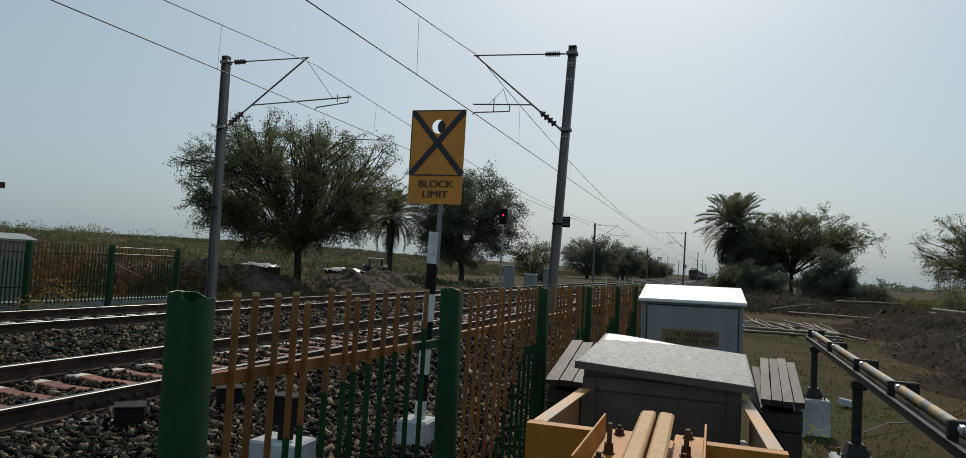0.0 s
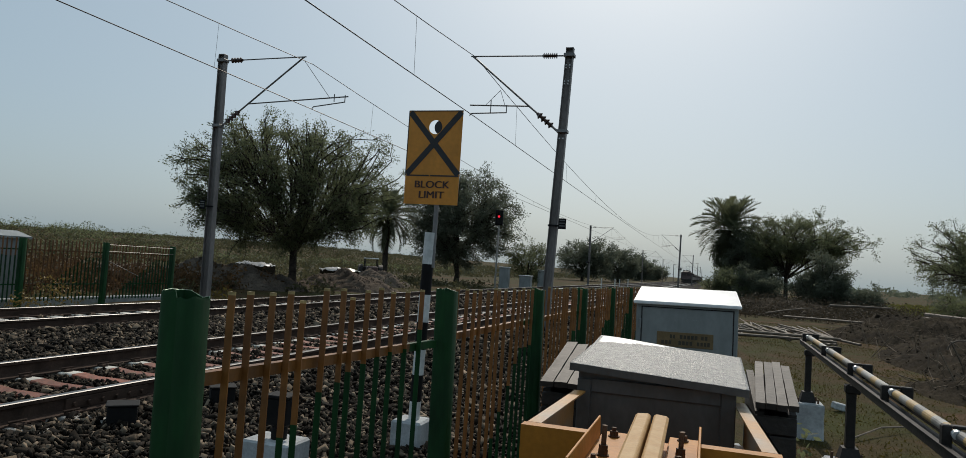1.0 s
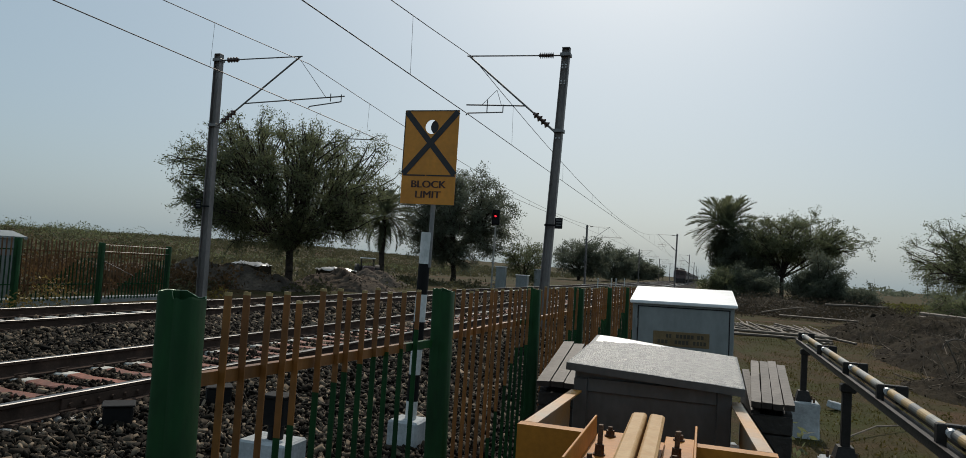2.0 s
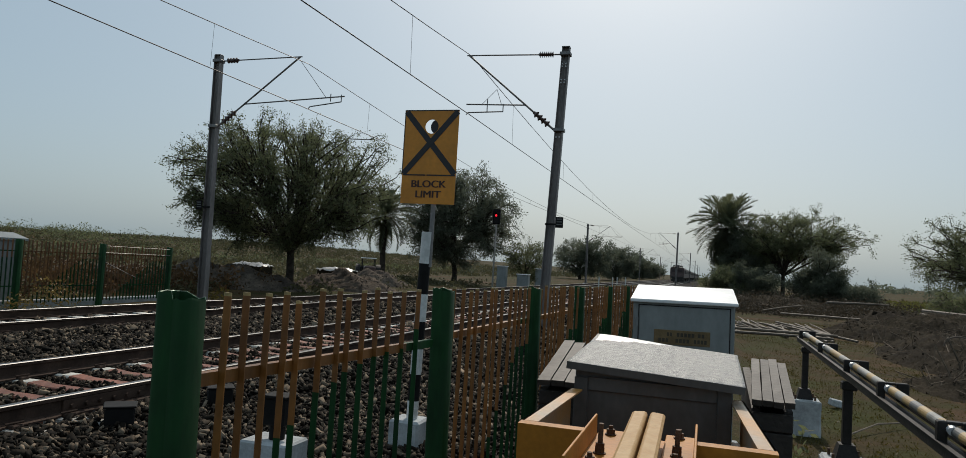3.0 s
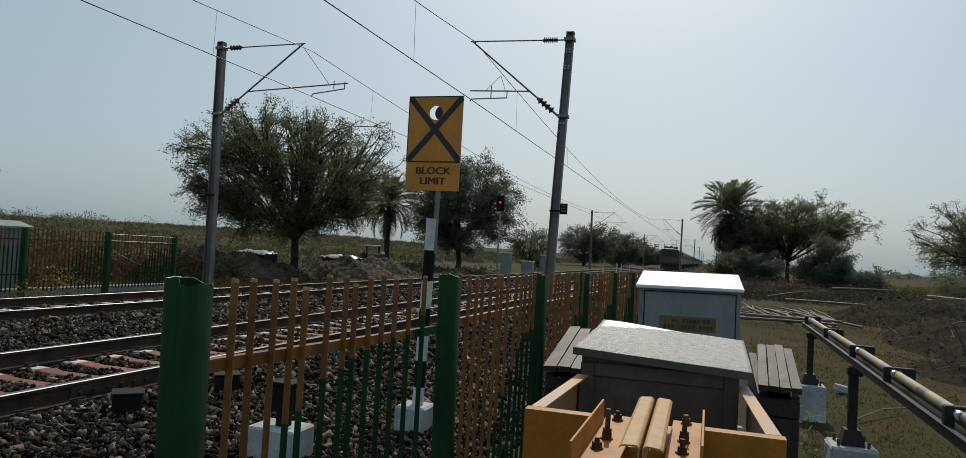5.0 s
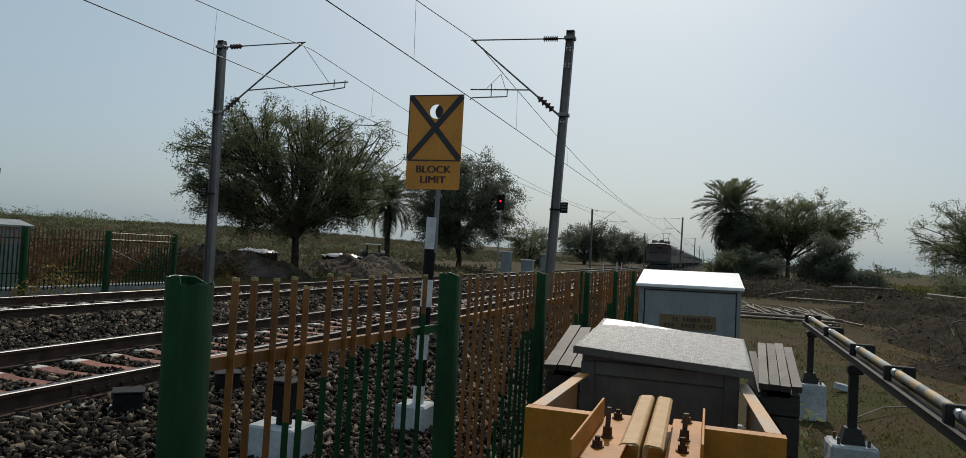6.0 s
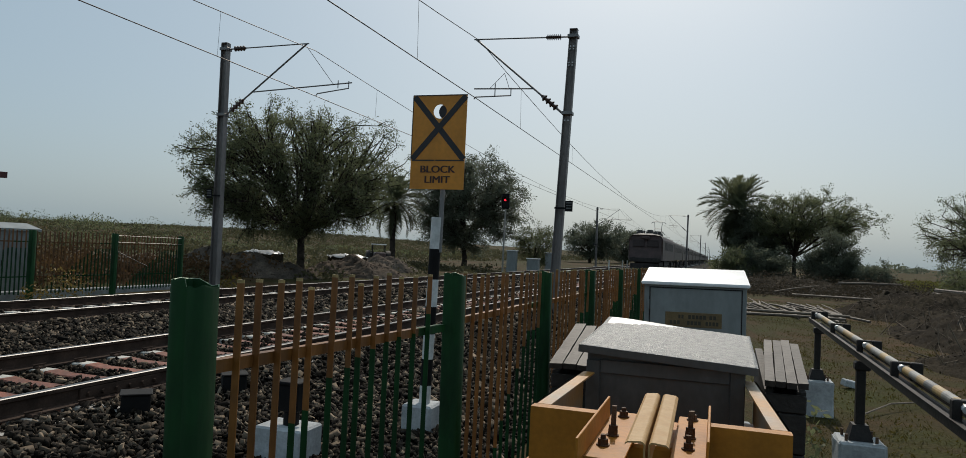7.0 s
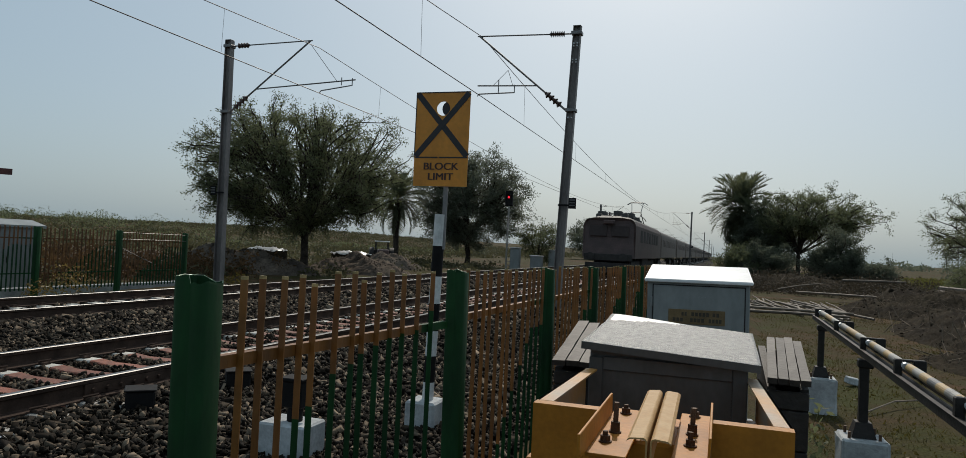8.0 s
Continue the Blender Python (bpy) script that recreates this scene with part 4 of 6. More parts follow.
# the first bay: place along the fence, height of the green paint, how much the picket falls short
FIRST_BAY = ((1.413, 0.8, 0.0), (1.499, 0.86, 0.0), (1.58, 0.95, 0.003), (1.661, 1.07, 0.0), (1.731, 1.09, 0.026), (1.837, 1.165, -0.008),
             (1.953, 1.175, -0.006), (2.021, 1.2, 0.022), (2.121, 1.215, 0.0), (2.221, 1.228, -0.008), (2.326, 1.235, 0.006), (2.449, 1.235, 0.003), (2.571, 1.3, 0.0))


def fence_run(x, posts, height, count, post_w, label, gnd, rail_z, w=0.018, z_of=lambda y: 0.0, lean=0.0, paint=None, first=()):
    splits = [max(0.0, (i / count - 0.03) * 1.55) for i in range(count)]
    kinds = [picket_mesh("picket", height + 0.012 - gnd, max(0, min(rail_z[1] - 0.16, s) - gnd) if s else 0, w, paint) for s in splits]
    pm = [post_mesh("post", post_w, post_w * 0.8, height + 0.01, 50 + i) for i in range(3)]
    rng = random.Random(int(-x * 10))
    fence = thing("palisade_fence", pose(x, 0, 0), label, "fence")
    for i, y in enumerate(posts):
        shared("post", pm[i % 3], fence, pose(0.012 - lean * 0.018, y + 0.02, z_of(y), 0, lean, rng.uniform(-3, 3)))
    for y0, y1 in zip(posts, posts[1:]):
        L = y1 - y0
        root = pose(0, y0, z_of(y0), math.degrees(math.atan2(z_of(y1) - z_of(y0), L)), 0, 0)
        for z in rail_z:
            bm = bmnew()
            cut = L * (0.80 if z > 0.8 else 0.25)
            tilt = 0.016 if y0 < 2 and z > 0.8 else 0.0
            for a, b, s in ((post_w * 0.5, cut, 0), (cut, L - post_w * 0.5, 1)):
                box(bm, -0.016, -0.011, a, b, z - 0.030, z, 0.0, slot=s)
                box(bm, -0.034, -0.016, a, b, z - 0.004, z, 0.0, slot=s)
            for v in bm.verts:
                v.co.z += tilt * (1 - 2 * v.co.y / L)
            part("rail", bm, (paint or ORANGE, GREEN), fence, m=root)
        if first and y0 == posts[0]:
            for y, split, short in first:
                me = picket_mesh("picket", height + 0.012 - gnd - short, split - gnd, w, paint)
                shared("picket", me, fence, root @ pose(0, y - y0, gnd, rng.uniform(-0.3, 0.3), rng.uniform(-0.3, 0.3), rng.uniform(-6, 6)))
            continue
        for i in range(count):
            yy = post_w * 0.5 + 0.04 + (L - post_w - 0.045) * (i + 0.55) / count
            shared("picket", kinds[i], fence, root @ pose(0, yy, gnd + rng.uniform(-0.012, 0.012), rng.uniform(-0.5, 0.5), rng.uniform(-0.4, 0.4), rng.uniform(-4, 4)))


def build_fences():
    top = lambda y: -0.0085 * (y - 1.25)
    posts = (1.238, 2.82, 4.5, 6.25, 8.25, 10.25, 12.25, 14.25, 16.25)
    fence_run(-1.05, posts, 1.44, 13, 0.083, "steel palisade fence painted orange with rising green corners", -0.1, (0.28, 1.258), z_of=top, lean=-0.8, first=FIRST_BAY)
    across = (10.4, 12.8, 15.25, 17.75)
    fence_run(-15.4, across, 1.50, 20, 0.145, "weathered orange and green palisade fence beyond the tracks, orange dimmed for shade", 0.0, (0.42, 1.25), w=0.046, paint=SHADED_ORANGE)
    bm = bmnew()
    box(bm, -0.06, 0.06, 10.0, 18.0, -0.4, 0.04, 0.02)
    tagged(part("kerb", bm, LIMEWASH, m=pose(-15.85, 0, 0)), "low pale concrete kerb behind a fence", "kerb")
    bm = bmnew()
    for z in (1.46, 1.28):
        tube(bm, (-15.32, 15.25, z), (-15.32, 17.75, z - 0.01), 0.005, n=4)
    tube(bm, (-15.30, 15.3, 1.02), (-15.30, 16.4, 0.62), 0.009, n=5)
    tagged(part("barbed_wire", bm, TUBE), "slack barbed wire strands along a fence top", "wire")


# ---- the sign ----
def text_mesh(body, size, thick, bold):
    """Lettering as a mesh, made bold by three copies set side by side."""
    cu = bpy.data.curves.new("lettering", "FONT")
    cu.body, cu.size, cu.extrude, cu.align_x, cu.align_y = body, size, thick, "CENTER", "CENTER"
    ob = new("lettering", cu)
    one = bpy.data.meshes.new_from_object(ob.evaluated_get(bpy.context.evaluated_depsgraph_get()))
    bpy.data.objects.remove(ob)
    bm = bmnew()
    for k in (-1, 0, 1):
        before = len(bm.verts)
        bm.from_mesh(one)
        bm.verts.ensure_lookup_table()
        bmesh.ops.translate(bm, verts=bm.verts[before:], vec=(k * bold, 0, k * 0.0003))
    me = bpy.data.meshes.new("lettering")
    bm.to_mesh(me)
    bm.free()
    return me


def build_sign():
    cx, y, z0, z1, zd, w = -2.468, 6.10, 2.077, 2.947, 2.343, 0.53
    root = thing("block_limit_sign", pose(cx, y, 0), "orange block limit board with a black cross on a striped post", "sign")
    hx, hz, hr = 0.004, 2.795, 0.066
    bm = bmnew()
    outer = [bm.verts.new((sx * w / 2, 0, z)) for sx, z in ((-1, z0), (1, z0), (1, z1), (-1, z1))]
    ring = [bm.verts.new((hx + hr * math.cos(a), 0, hz + hr * math.sin(a))) for a in [i / 28 * 2 * math.pi for i in range(28)]]
    es = [bm.edges.new((outer[i], outer[(i + 1) % 4])) for i in range(4)] + [bm.edges.new((ring[i], ring[(i + 1) % 28])) for i in range(28)]
    bmesh.ops.triangle_fill(bm, edges=es, use_beauty=True)
    o = bmesh.ops.extrude_face_region(bm, geom=list(bm.faces))
    bmesh.ops.translate(bm, verts=[v for v in o["geom"] if isinstance(v, bmesh.types.BMVert)], vec=(0, 0.006, 0))
    bmesh.ops.recalc_face_normals(bm, faces=bm.faces)
    board = part("board", bm, SIGN_YELLOW, root)
    # the bands of the cross, cut round the hole
    a, b = Vector((-w / 2 + 0.012, z1 - 0.012)), Vector((w / 2 - 0.012, zd + 0.01))
    for p, q in ((a, b), (Vector((b.x, a.y)), Vector((a.x, b.y)))):
        d = (q - p).normalized()
        s = Vector((-d.y, d.x)) * 0.027
        bm = bmnew()
        n, k = 150, 14
        y = -0.002 if p is a else -0.0028
        grid = [[p.lerp(q, i / n) + s * (2 * j / k - 1) for j in range(k + 1)] for i in range(n + 1)]
        for i in range(n):
            for j in range(k):
                cell = (grid[i][j], grid[i + 1][j], grid[i + 1][j + 1], grid[i][j + 1])
                if all((c - Vector((hx, hz))).length > hr for c in cell):
                    bm.faces.new([bm.verts.new((c.x, y, c.y)) for c in cell])
        bmesh.ops.remove_doubles(bm, verts=bm.verts, dist=0.0005)
        o = bmesh.ops.extrude_face_region(bm, geom=list(bm.faces))
        bmesh.ops.translate(bm, verts=[v for v in o["geom"] if isinstance(v, bmesh.types.BMVert)], vec=(0, 0.0015, 0))
        bmesh.ops.recalc_face_normals(bm, faces=bm.faces)
        part("cross_band", bm, SIGN_BLACK, board)
    bm = bmnew()
    box(bm, -w / 2 + 0.01, -0.03, -0.003, 0.0, zd - 0.006, zd + 0.006)
    box(bm, -0.02, w / 2 - 0.005, -0.003, 0.0, zd - 0.006, zd + 0.006)
    box(bm, -w / 2, w / 2, -0.003, 0.009, z1 - 0.006, z1 + 0.003)
    box(bm, -w / 2 - 0.004, -w / 2 + 0.004, -0.003, 0.009, zd, z1)
    part("border", bm, SIGN_BLACK, board)
    for body, z in (("BLOCK", 2.258), ("LIMIT", 2.163)):
        me = text_mesh(body, 0.092, 0.001, 0.0026)
        me.materials.append(mat("lettering_maroon", (0.05, 0.018, 0.012), 0.55, bump=0.0))
        ob = shared("lettering", me, board, pose(0.004, -0.0035, z, 90, 0, 0) @ Matrix.Diagonal((1.16, 1.0, 1.0, 1.0)))
        ob["label"] = "dark letters " + body
    bm = bmnew()
    tube(bm, (hx + 0.055, 0.016, hz), (hx + 0.055, 0.020, hz), 0.072, n=24)
    part("backing_disc", bm, SIGN_BLACK, root)
    bm = bmnew()
    tube(bm, (0.05, 0.035, 1.5), (0.055, 0.035, 2.75), 0.022, n=10)
    part("upper_pole", bm, TUBE, root, smooth=False)
    for z in (2.2, 2.6):
        bm = bmnew()
        box(bm, -0.05, 0.15, 0.008, 0.05, z - 0.012, z + 0.012, 0.003)
        part("clamp", bm, TUBE, root)
    lo, hi = Vector((-0.03, 0.035, 0.0)), Vector((0.012, 0.035, 1.82))
    levels = (0.0, 0.28, 0.52, 0.75, 1.0, 1.25, 1.53, 1.82)
    for i, (p, q) in enumerate(zip(levels, levels[1:])):
        bm = bmnew()
        tube(bm, lo.lerp(hi, p / 1.82), lo.lerp(hi, q / 1.82), 0.052, n=16)
        part("post_band", bm, WHITE_POST if i % 2 == 0 else BLACK_POST, root)
    bm = bmnew()
    box(bm, -0.19, 0.10, -0.12, 0.17, -0.35, 0.12, 0.02)
    part("concrete_base", bm, LIMEWASH, root)


# ---- track-side objects ----
def build_trackside():
    root = thing("ground_indicator", pose(-3.09, 4.85, 0), "dark iron trackside indicator on a whitewashed block", "signal equipment")
    bm = bmnew()
    box(bm, -0.205, 0.205, -0.16, 0.16, -0.4, 0.132, 0.015)
    part("concrete_base", bm, LIMEWASH, root)
    bm = bmnew()
    tube(bm, (0.02, 0, 0.132), (0.02, 0, 0.260), 0.060, n=14)
    box(bm, -0.075, 0.115, -0.08, 0.08, 0.240, 0.445, 0.012)
    part("iron_body", bm, BLACK_POST, root)
    bm = bmnew()
    box(bm, -0.087, 0.127, -0.095, 0.095, 0.445, 0.470, 0.006)
    part("cover", bm, BLACK_POST, root)
    for bx, by in ((-4.66, 4.95), (-4.54, 6.10)):
        root = thing("track_box", pose(bx, by, -0.05, 0, 0, 42), "black trackside junction box beside the rail", "junction box", "boxes beside the rail")
        bm = bmnew()
        box(bm, -0.115, 0.115, -0.11, 0.11, -0.15, 0.235, 0.015)
        part("body", bm, BLACK_POST, root)
        bm = bmnew()
        box(bm, -0.128, 0.128, -0.123, 0.123, 0.235, 0.250, 0.006)
        part("lid", bm, BLACK_POST, root)
    bm = bmnew()
    box(bm, -0.14, 0.14, -0.14, 0.14, -0.3, 0.14, 0.02)
    tagged(part("marker_stone", bm, LIMEWASH, m=pose(-4.78, 3.60, -0.06)), "small whitewashed marker stone in the ballast", "marker stone")
    # signal beyond the tracks
    root = thing("colour_light_signal", pose(-14.75, 50.0, -0.2), "grey signal post with a black lamp head glowing red", "railway signal")
    bm = bmnew()
    tube(bm, (0, 0, -0.3), (0.05, 0, 4.8), 0.065, n=12)
    part("post", bm, PIPE_GREY, root)
    bm = bmnew()
    box(bm, -0.22, 0.32, -0.14, 0.10, 4.75, 5.85, 0.04)
    part("lamp_head", bm, BLACK_POST, root)
    bm = bmnew()
    tube(bm, (0.05, -0.15, 5.38), (0.05, -0.17, 5.38), 0.075, n=16)
    part("red_lamp", bm, SIGNAL_RED, root, "glowing red lamp")
    bm = bmnew()
    tube(bm, (0.05, -0.32, 5.50), (0.05, -0.14, 5.50), 0.13, n=14, caps=False)
    part("hood", bm, BLACK_POST, root)
    for i in range(14):
        bm = bmnew()
        box(bm, 0.05, 0.28, -0.02, 0.02, 0.4 + i * 0.3, 0.43 + i * 0.3)
        part("rung", bm, TUBE, root)
    # small equipment huts near the signal
    for x, y, w, h in ((-14.95, 53.2, 0.7, 1.8), (-13.45, 54.0, 0.9, 1.25), (-12.9, 58.0, 1.0, 1.75)):
        root = thing("equipment_hut", pose(x, y, -0.3), "pale grey trackside equipment cabinet with a sloping lid", "cabinet", "cabinets by the signal")
        bm = bmnew()
        box(bm, -w / 2, w / 2, -0.3, 0.3, 0, h, 0.02)
        part("body", bm, CAB_GREY, root)
        bm = bmnew()
        box(bm, -w / 2 - 0.05, w / 2 + 0.05, -0.36, 0.36, h, h + 0.06, 0.01)
        part("roof", bm, CAB_ROOF, root)
    # a dark red board on a post, across the line
    root = thing("warning_board", pose(-14.6, 10.5, -0.2, 0, 0, 52), "dark red board on a grey post beyond the tracks", "board")
    bm = bmnew()
    box(bm, -1.15, 0.76, -0.012, 0.012, 2.77, 2.90, 0.004)
    part("board", bm, mat("dark_red_board_paint", (0.10, 0.028, 0.022), 0.6, var=0.25, scale=6, bump=0.1), root)
    bm = bmnew()
    tube(bm, (-0.8, 0.05, -0.3), (-0.8, 0.05, 3.0), 0.038, n=12)
    part("post", bm, TUBE, root)
    # white marker posts between the tracks, far off
    for x, y in ((-8.75, 62.0), (-8.7, 71.0), (-8.6, 74.0), (-8.6, 82.0)):
        bm = bmnew()
        tube(bm, (0, 0, 0), (0, 0, 1.05), 0.05, 0.045, 8)
        tube(bm, (0, 0, 1.05), (0, 0, 1.09), 0.06, n=8)
        tagged(part("marker_post", bm, WHITE_POST, m=pose(x, y, 0)), "short white trackside marker post", "marker post", "white marker posts")


def build_far_cabinet():
    root = thing("relay_cabinet", pose(-16.87, 13.0, -0.15), "pale grey steel relay cabinet with a gabled roof behind a fence", "cabinet")
    bm = bmnew()
    box(bm, -0.45, 0.45, -0.8, 0.8, 0, 1.62, 0.015)
    part("body", bm, CAB_GREY, root)
    bm = bmnew()
    prism(bm, [(-0.52, 1.62), (0.52, 1.62), (0.52, 1.68), (0, 1.82), (-0.52, 1.68)], -0.87, 0.87)
    bmesh.ops.recalc_face_normals(bm, faces=bm.faces)
    part("roof", bm, CAB_GREY, root)
    for y0, y1 in ((-0.76, -0.02), (0.02, 0.76)):
        bm = bmnew()
        box(bm, 0.45, 0.465, y0, y1, 0.08, 1.55, 0.006)
        door = part("door", bm, CAB_GREY, root)
        bm = bmnew()
        box(bm, 0.465, 0.49, y1 - 0.12, y1 - 0.09, 0.75, 0.9, 0.004)
        part("handle", bm, IRON, door)


# ---- cabinets by the path ----
def build_white_cabinet():
    root = thing("apparatus_cabinet", pose(-0.148, 6.32, 0.0, 0, -0.8, 1.0), "pale grey steel signalling cabinet with a white sloping roof", "cabinet")
    bm = bmnew()
    box(bm, -0.5, 0.5, -0.06, 0.62, -0.3, 0.10, 0.015)
    part("plinth", bm, LIMEWASH, root)
    bm = bmnew()
    box(bm, -0.415, 0.415, 0.0, 0.55, 0.10, 1.34, 0.008)
    part("body", bm, CAB_GREY, root)
    bm = bmnew()
    prism(bm, [(-0.438, 0.018), (0.438, 0.018), (0.438, 0.045), (-0.438, 0.045)], -0.05, 0.6)
    for v in bm.verts:
        v.co.z += 1.300 + (v.co.y + 0.05) * 0.175
        v.co.x *= 1 - 0.03 * (v.co.y > 0.3)
    bmesh.ops.bevel(bm, geom=list(bm.edges), offset=0.006, segments=2, affect="EDGES")
    part("roof", bm, CAB_ROOF, root, "glossy white sheet roof")
    bm = bmnew()
    box(bm, -0.362, 0.372, -0.014, 0.0, 0.16, 1.29, 0.004)
    door = part("door", bm, CAB_GREY, root)
    bm = bmnew()
    for x0, x1 in ((-0.372, -0.364), (0.374, 0.382)):
        box(bm, x0, x1, -0.006, -0.001, 0.15, 1.30)
    box(bm, -0.372, 0.382, -0.006, -0.001, 1.292, 1.30)
    part("seal", bm, IRON, root)
    bm = bmnew()
    box(bm, -0.235, 0.222, -0.020, -0.0145, 0.972, 1.095, 0.002)
    plate = part("nameplate", bm, PLATE, door, "ochre nameplate with two faded dark lines")
    for z, words in ((1.058, ((-0.13, -0.08), (-0.05, 0.10), (0.12, 0.18))), (1.008, ((-0.20, -0.11), (-0.06, 0.06), (0.09, 0.20)))):
        for a, b in words:
            n = max(2, round((b - a) / 0.031))
            for i in range(n):
                bm = bmnew()
                x = a + (b - a) * i / n
                box(bm, x + 0.003, x + (b - a) / n - 0.005, -0.0225, -0.0205, z - 0.016, z + 0.016)
                part("letter_bar", bm, mat("faded_lettering", (0.055, 0.042, 0.026), 0.6, bump=0.0) if not i and z > 1.03 and a < -0.1 else bpy.data.materials["faded_lettering"], plate)
    for z in (0.3, 0.75, 1.15):
        bm = bmnew()
        tube(bm, (-0.378, -0.014, z - 0.04), (-0.378, -0.014, z + 0.04), 0.009, n=8)
        part("hinge", bm, CAB_GREY, root)
    bm = bmnew()
    box(bm, 0.0, 0.12, -0.017, -0.0145, 1.19, 1.205)
    part("stamp", bm, CAB_GREY, door)


def build_grey_box():
    root = thing("equipment_box", pose(-0.205, 3.40, 0), "dark grey steel equipment box with a dented galvanised lid", "equipment box")
    bm = bmnew()
    box(bm, -0.365, 0.345, 0.03, 0.86, -0.05, 1.10, 0.008)
    for v in bm.verts:
        if v.co.z > 1.0:
            v.co.z -= 0.040 * (v.co.x + 0.37) + 0.012
    part("body", bm, BOX_GREY, root)
    bm = bmnew()
    for x0, x1, z0, z1 in ((-0.365, -0.30, 0.0, 1.05), (0.28, 0.345, 0.0, 1.05), (-0.30, 0.28, 0.99, 1.055), (-0.30, 0.28, 0.0, 0.08)):
        box(bm, x0, x1, 0.012, 0.03, z0, z1, 0.004)
    part("door_surround", bm, BOX_GREY, root)
    # lid: a thin sheet with turned-down rim, creased near its back corner
    n = 40
    bm = bmnew()

    def lift(u, v):
        z = 0.0012 * math.sin(u * 7 + 1) * math.sin(v * 5) + 0.0006 * math.sin(u * 17 + v * 13)
        c = max(0.0, 1 - math.hypot((u - 0.12) / 0.5, (v - 1.0) / 0.34))
        return z + 0.016 * c * c * (3 - 2 * c)
    top = [[bm.verts.new((-0.395 + 0.79 * i / n, 0.97 * j / n, lift(i / n, j / n))) for i in range(n + 1)] for j in range(n + 1)]
    for j in range(n):
        for i in range(n):
            f = bm.faces.new((top[j][i], top[j][i + 1], top[j + 1][i + 1], top[j + 1][i]))
            f.smooth = True
            u, v = (i + 0.5) / n, (j + 0.5) / n
            # slot 1: sun glint painted on as a white patch along the back edge
            f.material_index = 1 if v > 0.77 + 0.38 * u + 0.012 * math.sin(u * 25) and u > 0.03 else 0
    rim = top[0] + [r[-1] for r in top[1:]] + top[-1][-2::-1] + [r[0] for r in top[-2:0:-1]]
    # slot 2: the rim's shade is put in by using the darker box colour
    low = [bm.verts.new((v.co.x, v.co.y, v.co.z - 0.034)) for v in rim]
    for i in range(len(rim)):
        j = (i + 1) % len(rim)
        bm.faces.new((rim[i], low[i], low[j], rim[j])).material_index = 2
    bm.faces.new(low[::-1]).material_index = 2
    bmesh.ops.recalc_face_normals(bm, faces=bm.faces)
    part("lid", bm, (LID, LID_GLINT, BOX_GREY), root, "dented galvanised lid", m=pose(0.0, -0.05, 1.104, 2.6, 2.9, 0.0))
    bm = bmnew()
    box(bm, -0.41, 0.41, -0.04, 1.0, -0.3, -0.04, 0.02)
    part("plinth", bm, LIMEWASH, root)


def timber_cover(x0, x1, y, zl, zh, run, planks, seed, label, dx):
    """A dark timber bin with a sloping lid of worn planks."""
    rng = random.Random(seed)
    root = thing("timber_cover", pose((x0 + x1) / 2, y, 0), label, "timber cover", "timber covers beside the equipment box")
    w = (x1 - x0) / 2
    rise = math.degrees(math.atan2(zh - zl, run))
    L = math.hypot(zh - zl, run)
    for side in (-1, 1):
        bm = bmnew()
        prism(bm, [(0.0, 0), (0.04, 0), (0.04, 1), (0.0, 1)], 0.03, run)
        for v in bm.verts:
            v.co.x = v.co.x * -side + side * (w - 0.005)
            v.co.z = -0.3 if v.co.z < 0.5 else zl - 0.045 + (zh - zl) * v.co.y / run
        bmesh.ops.recalc_face_normals(bm, faces=bm.faces)
        part("side_board", bm, DARK_WOOD, root)
    z = -0.3
    while z < zl - 0.06:
        bm = bmnew()
        h = min(0.19, zl - 0.05 - z)
        box(bm, -w + 0.005, w - 0.005, 0.0, 0.03, z, z + h - 0.006, 0.005)
        part("front_board", bm, DARK_WOOD, root)
        z += 0.19
    bm = bmnew()
    box(bm, -w + 0.04, w - 0.04, run - 0.03, run, -0.3, zh - 0.06, 0.004)
    part("back_board", bm, DARK_WOOD, root)
    step = 2 * w / planks
    for i in range(planks):
        bm = bmnew()
        bw, cut = step - 0.005, rng.uniform(-0.03, 0.0)
        vs = box(bm, -bw / 2, bw / 2, cut - 0.03, L + rng.uniform(-0.015, 0.02), -0.014, 0.014)
        bmesh.ops.subdivide_edges(bm, edges=[e for e in bm.edges if abs((e.verts[0].co - e.verts[1].co).y) > 0.1], cuts=7)
        for v in bm.verts:
            v.co.x += rng.uniform(-0.001, 0.001)
            v.co.z += rng.uniform(-0.001, 0.0015)
        part("plank", bm, OLD_WOOD, root, m=pose(-w + step * (i + 0.5), 0, zl, 0, 0, -dx) @ pose(0, 0, 0, rise + rng.uniform(-0.8, 0.8), rng.uniform(-2, 2), 0))
    return root


def build_timber_covers():
    timber_cover(-0.815, -0.60, 3.74, 0.965, 1.062, 0.98, 3, 3, "grey weathered plank cover over a dark timber bin by the fence", -3)
    timber_cover(0.235, 0.43, 3.70, 0.98, 1.068, 0.98, 4, 5, "grey weathered plank cover over a dark timber bin by the grass", 3.0)


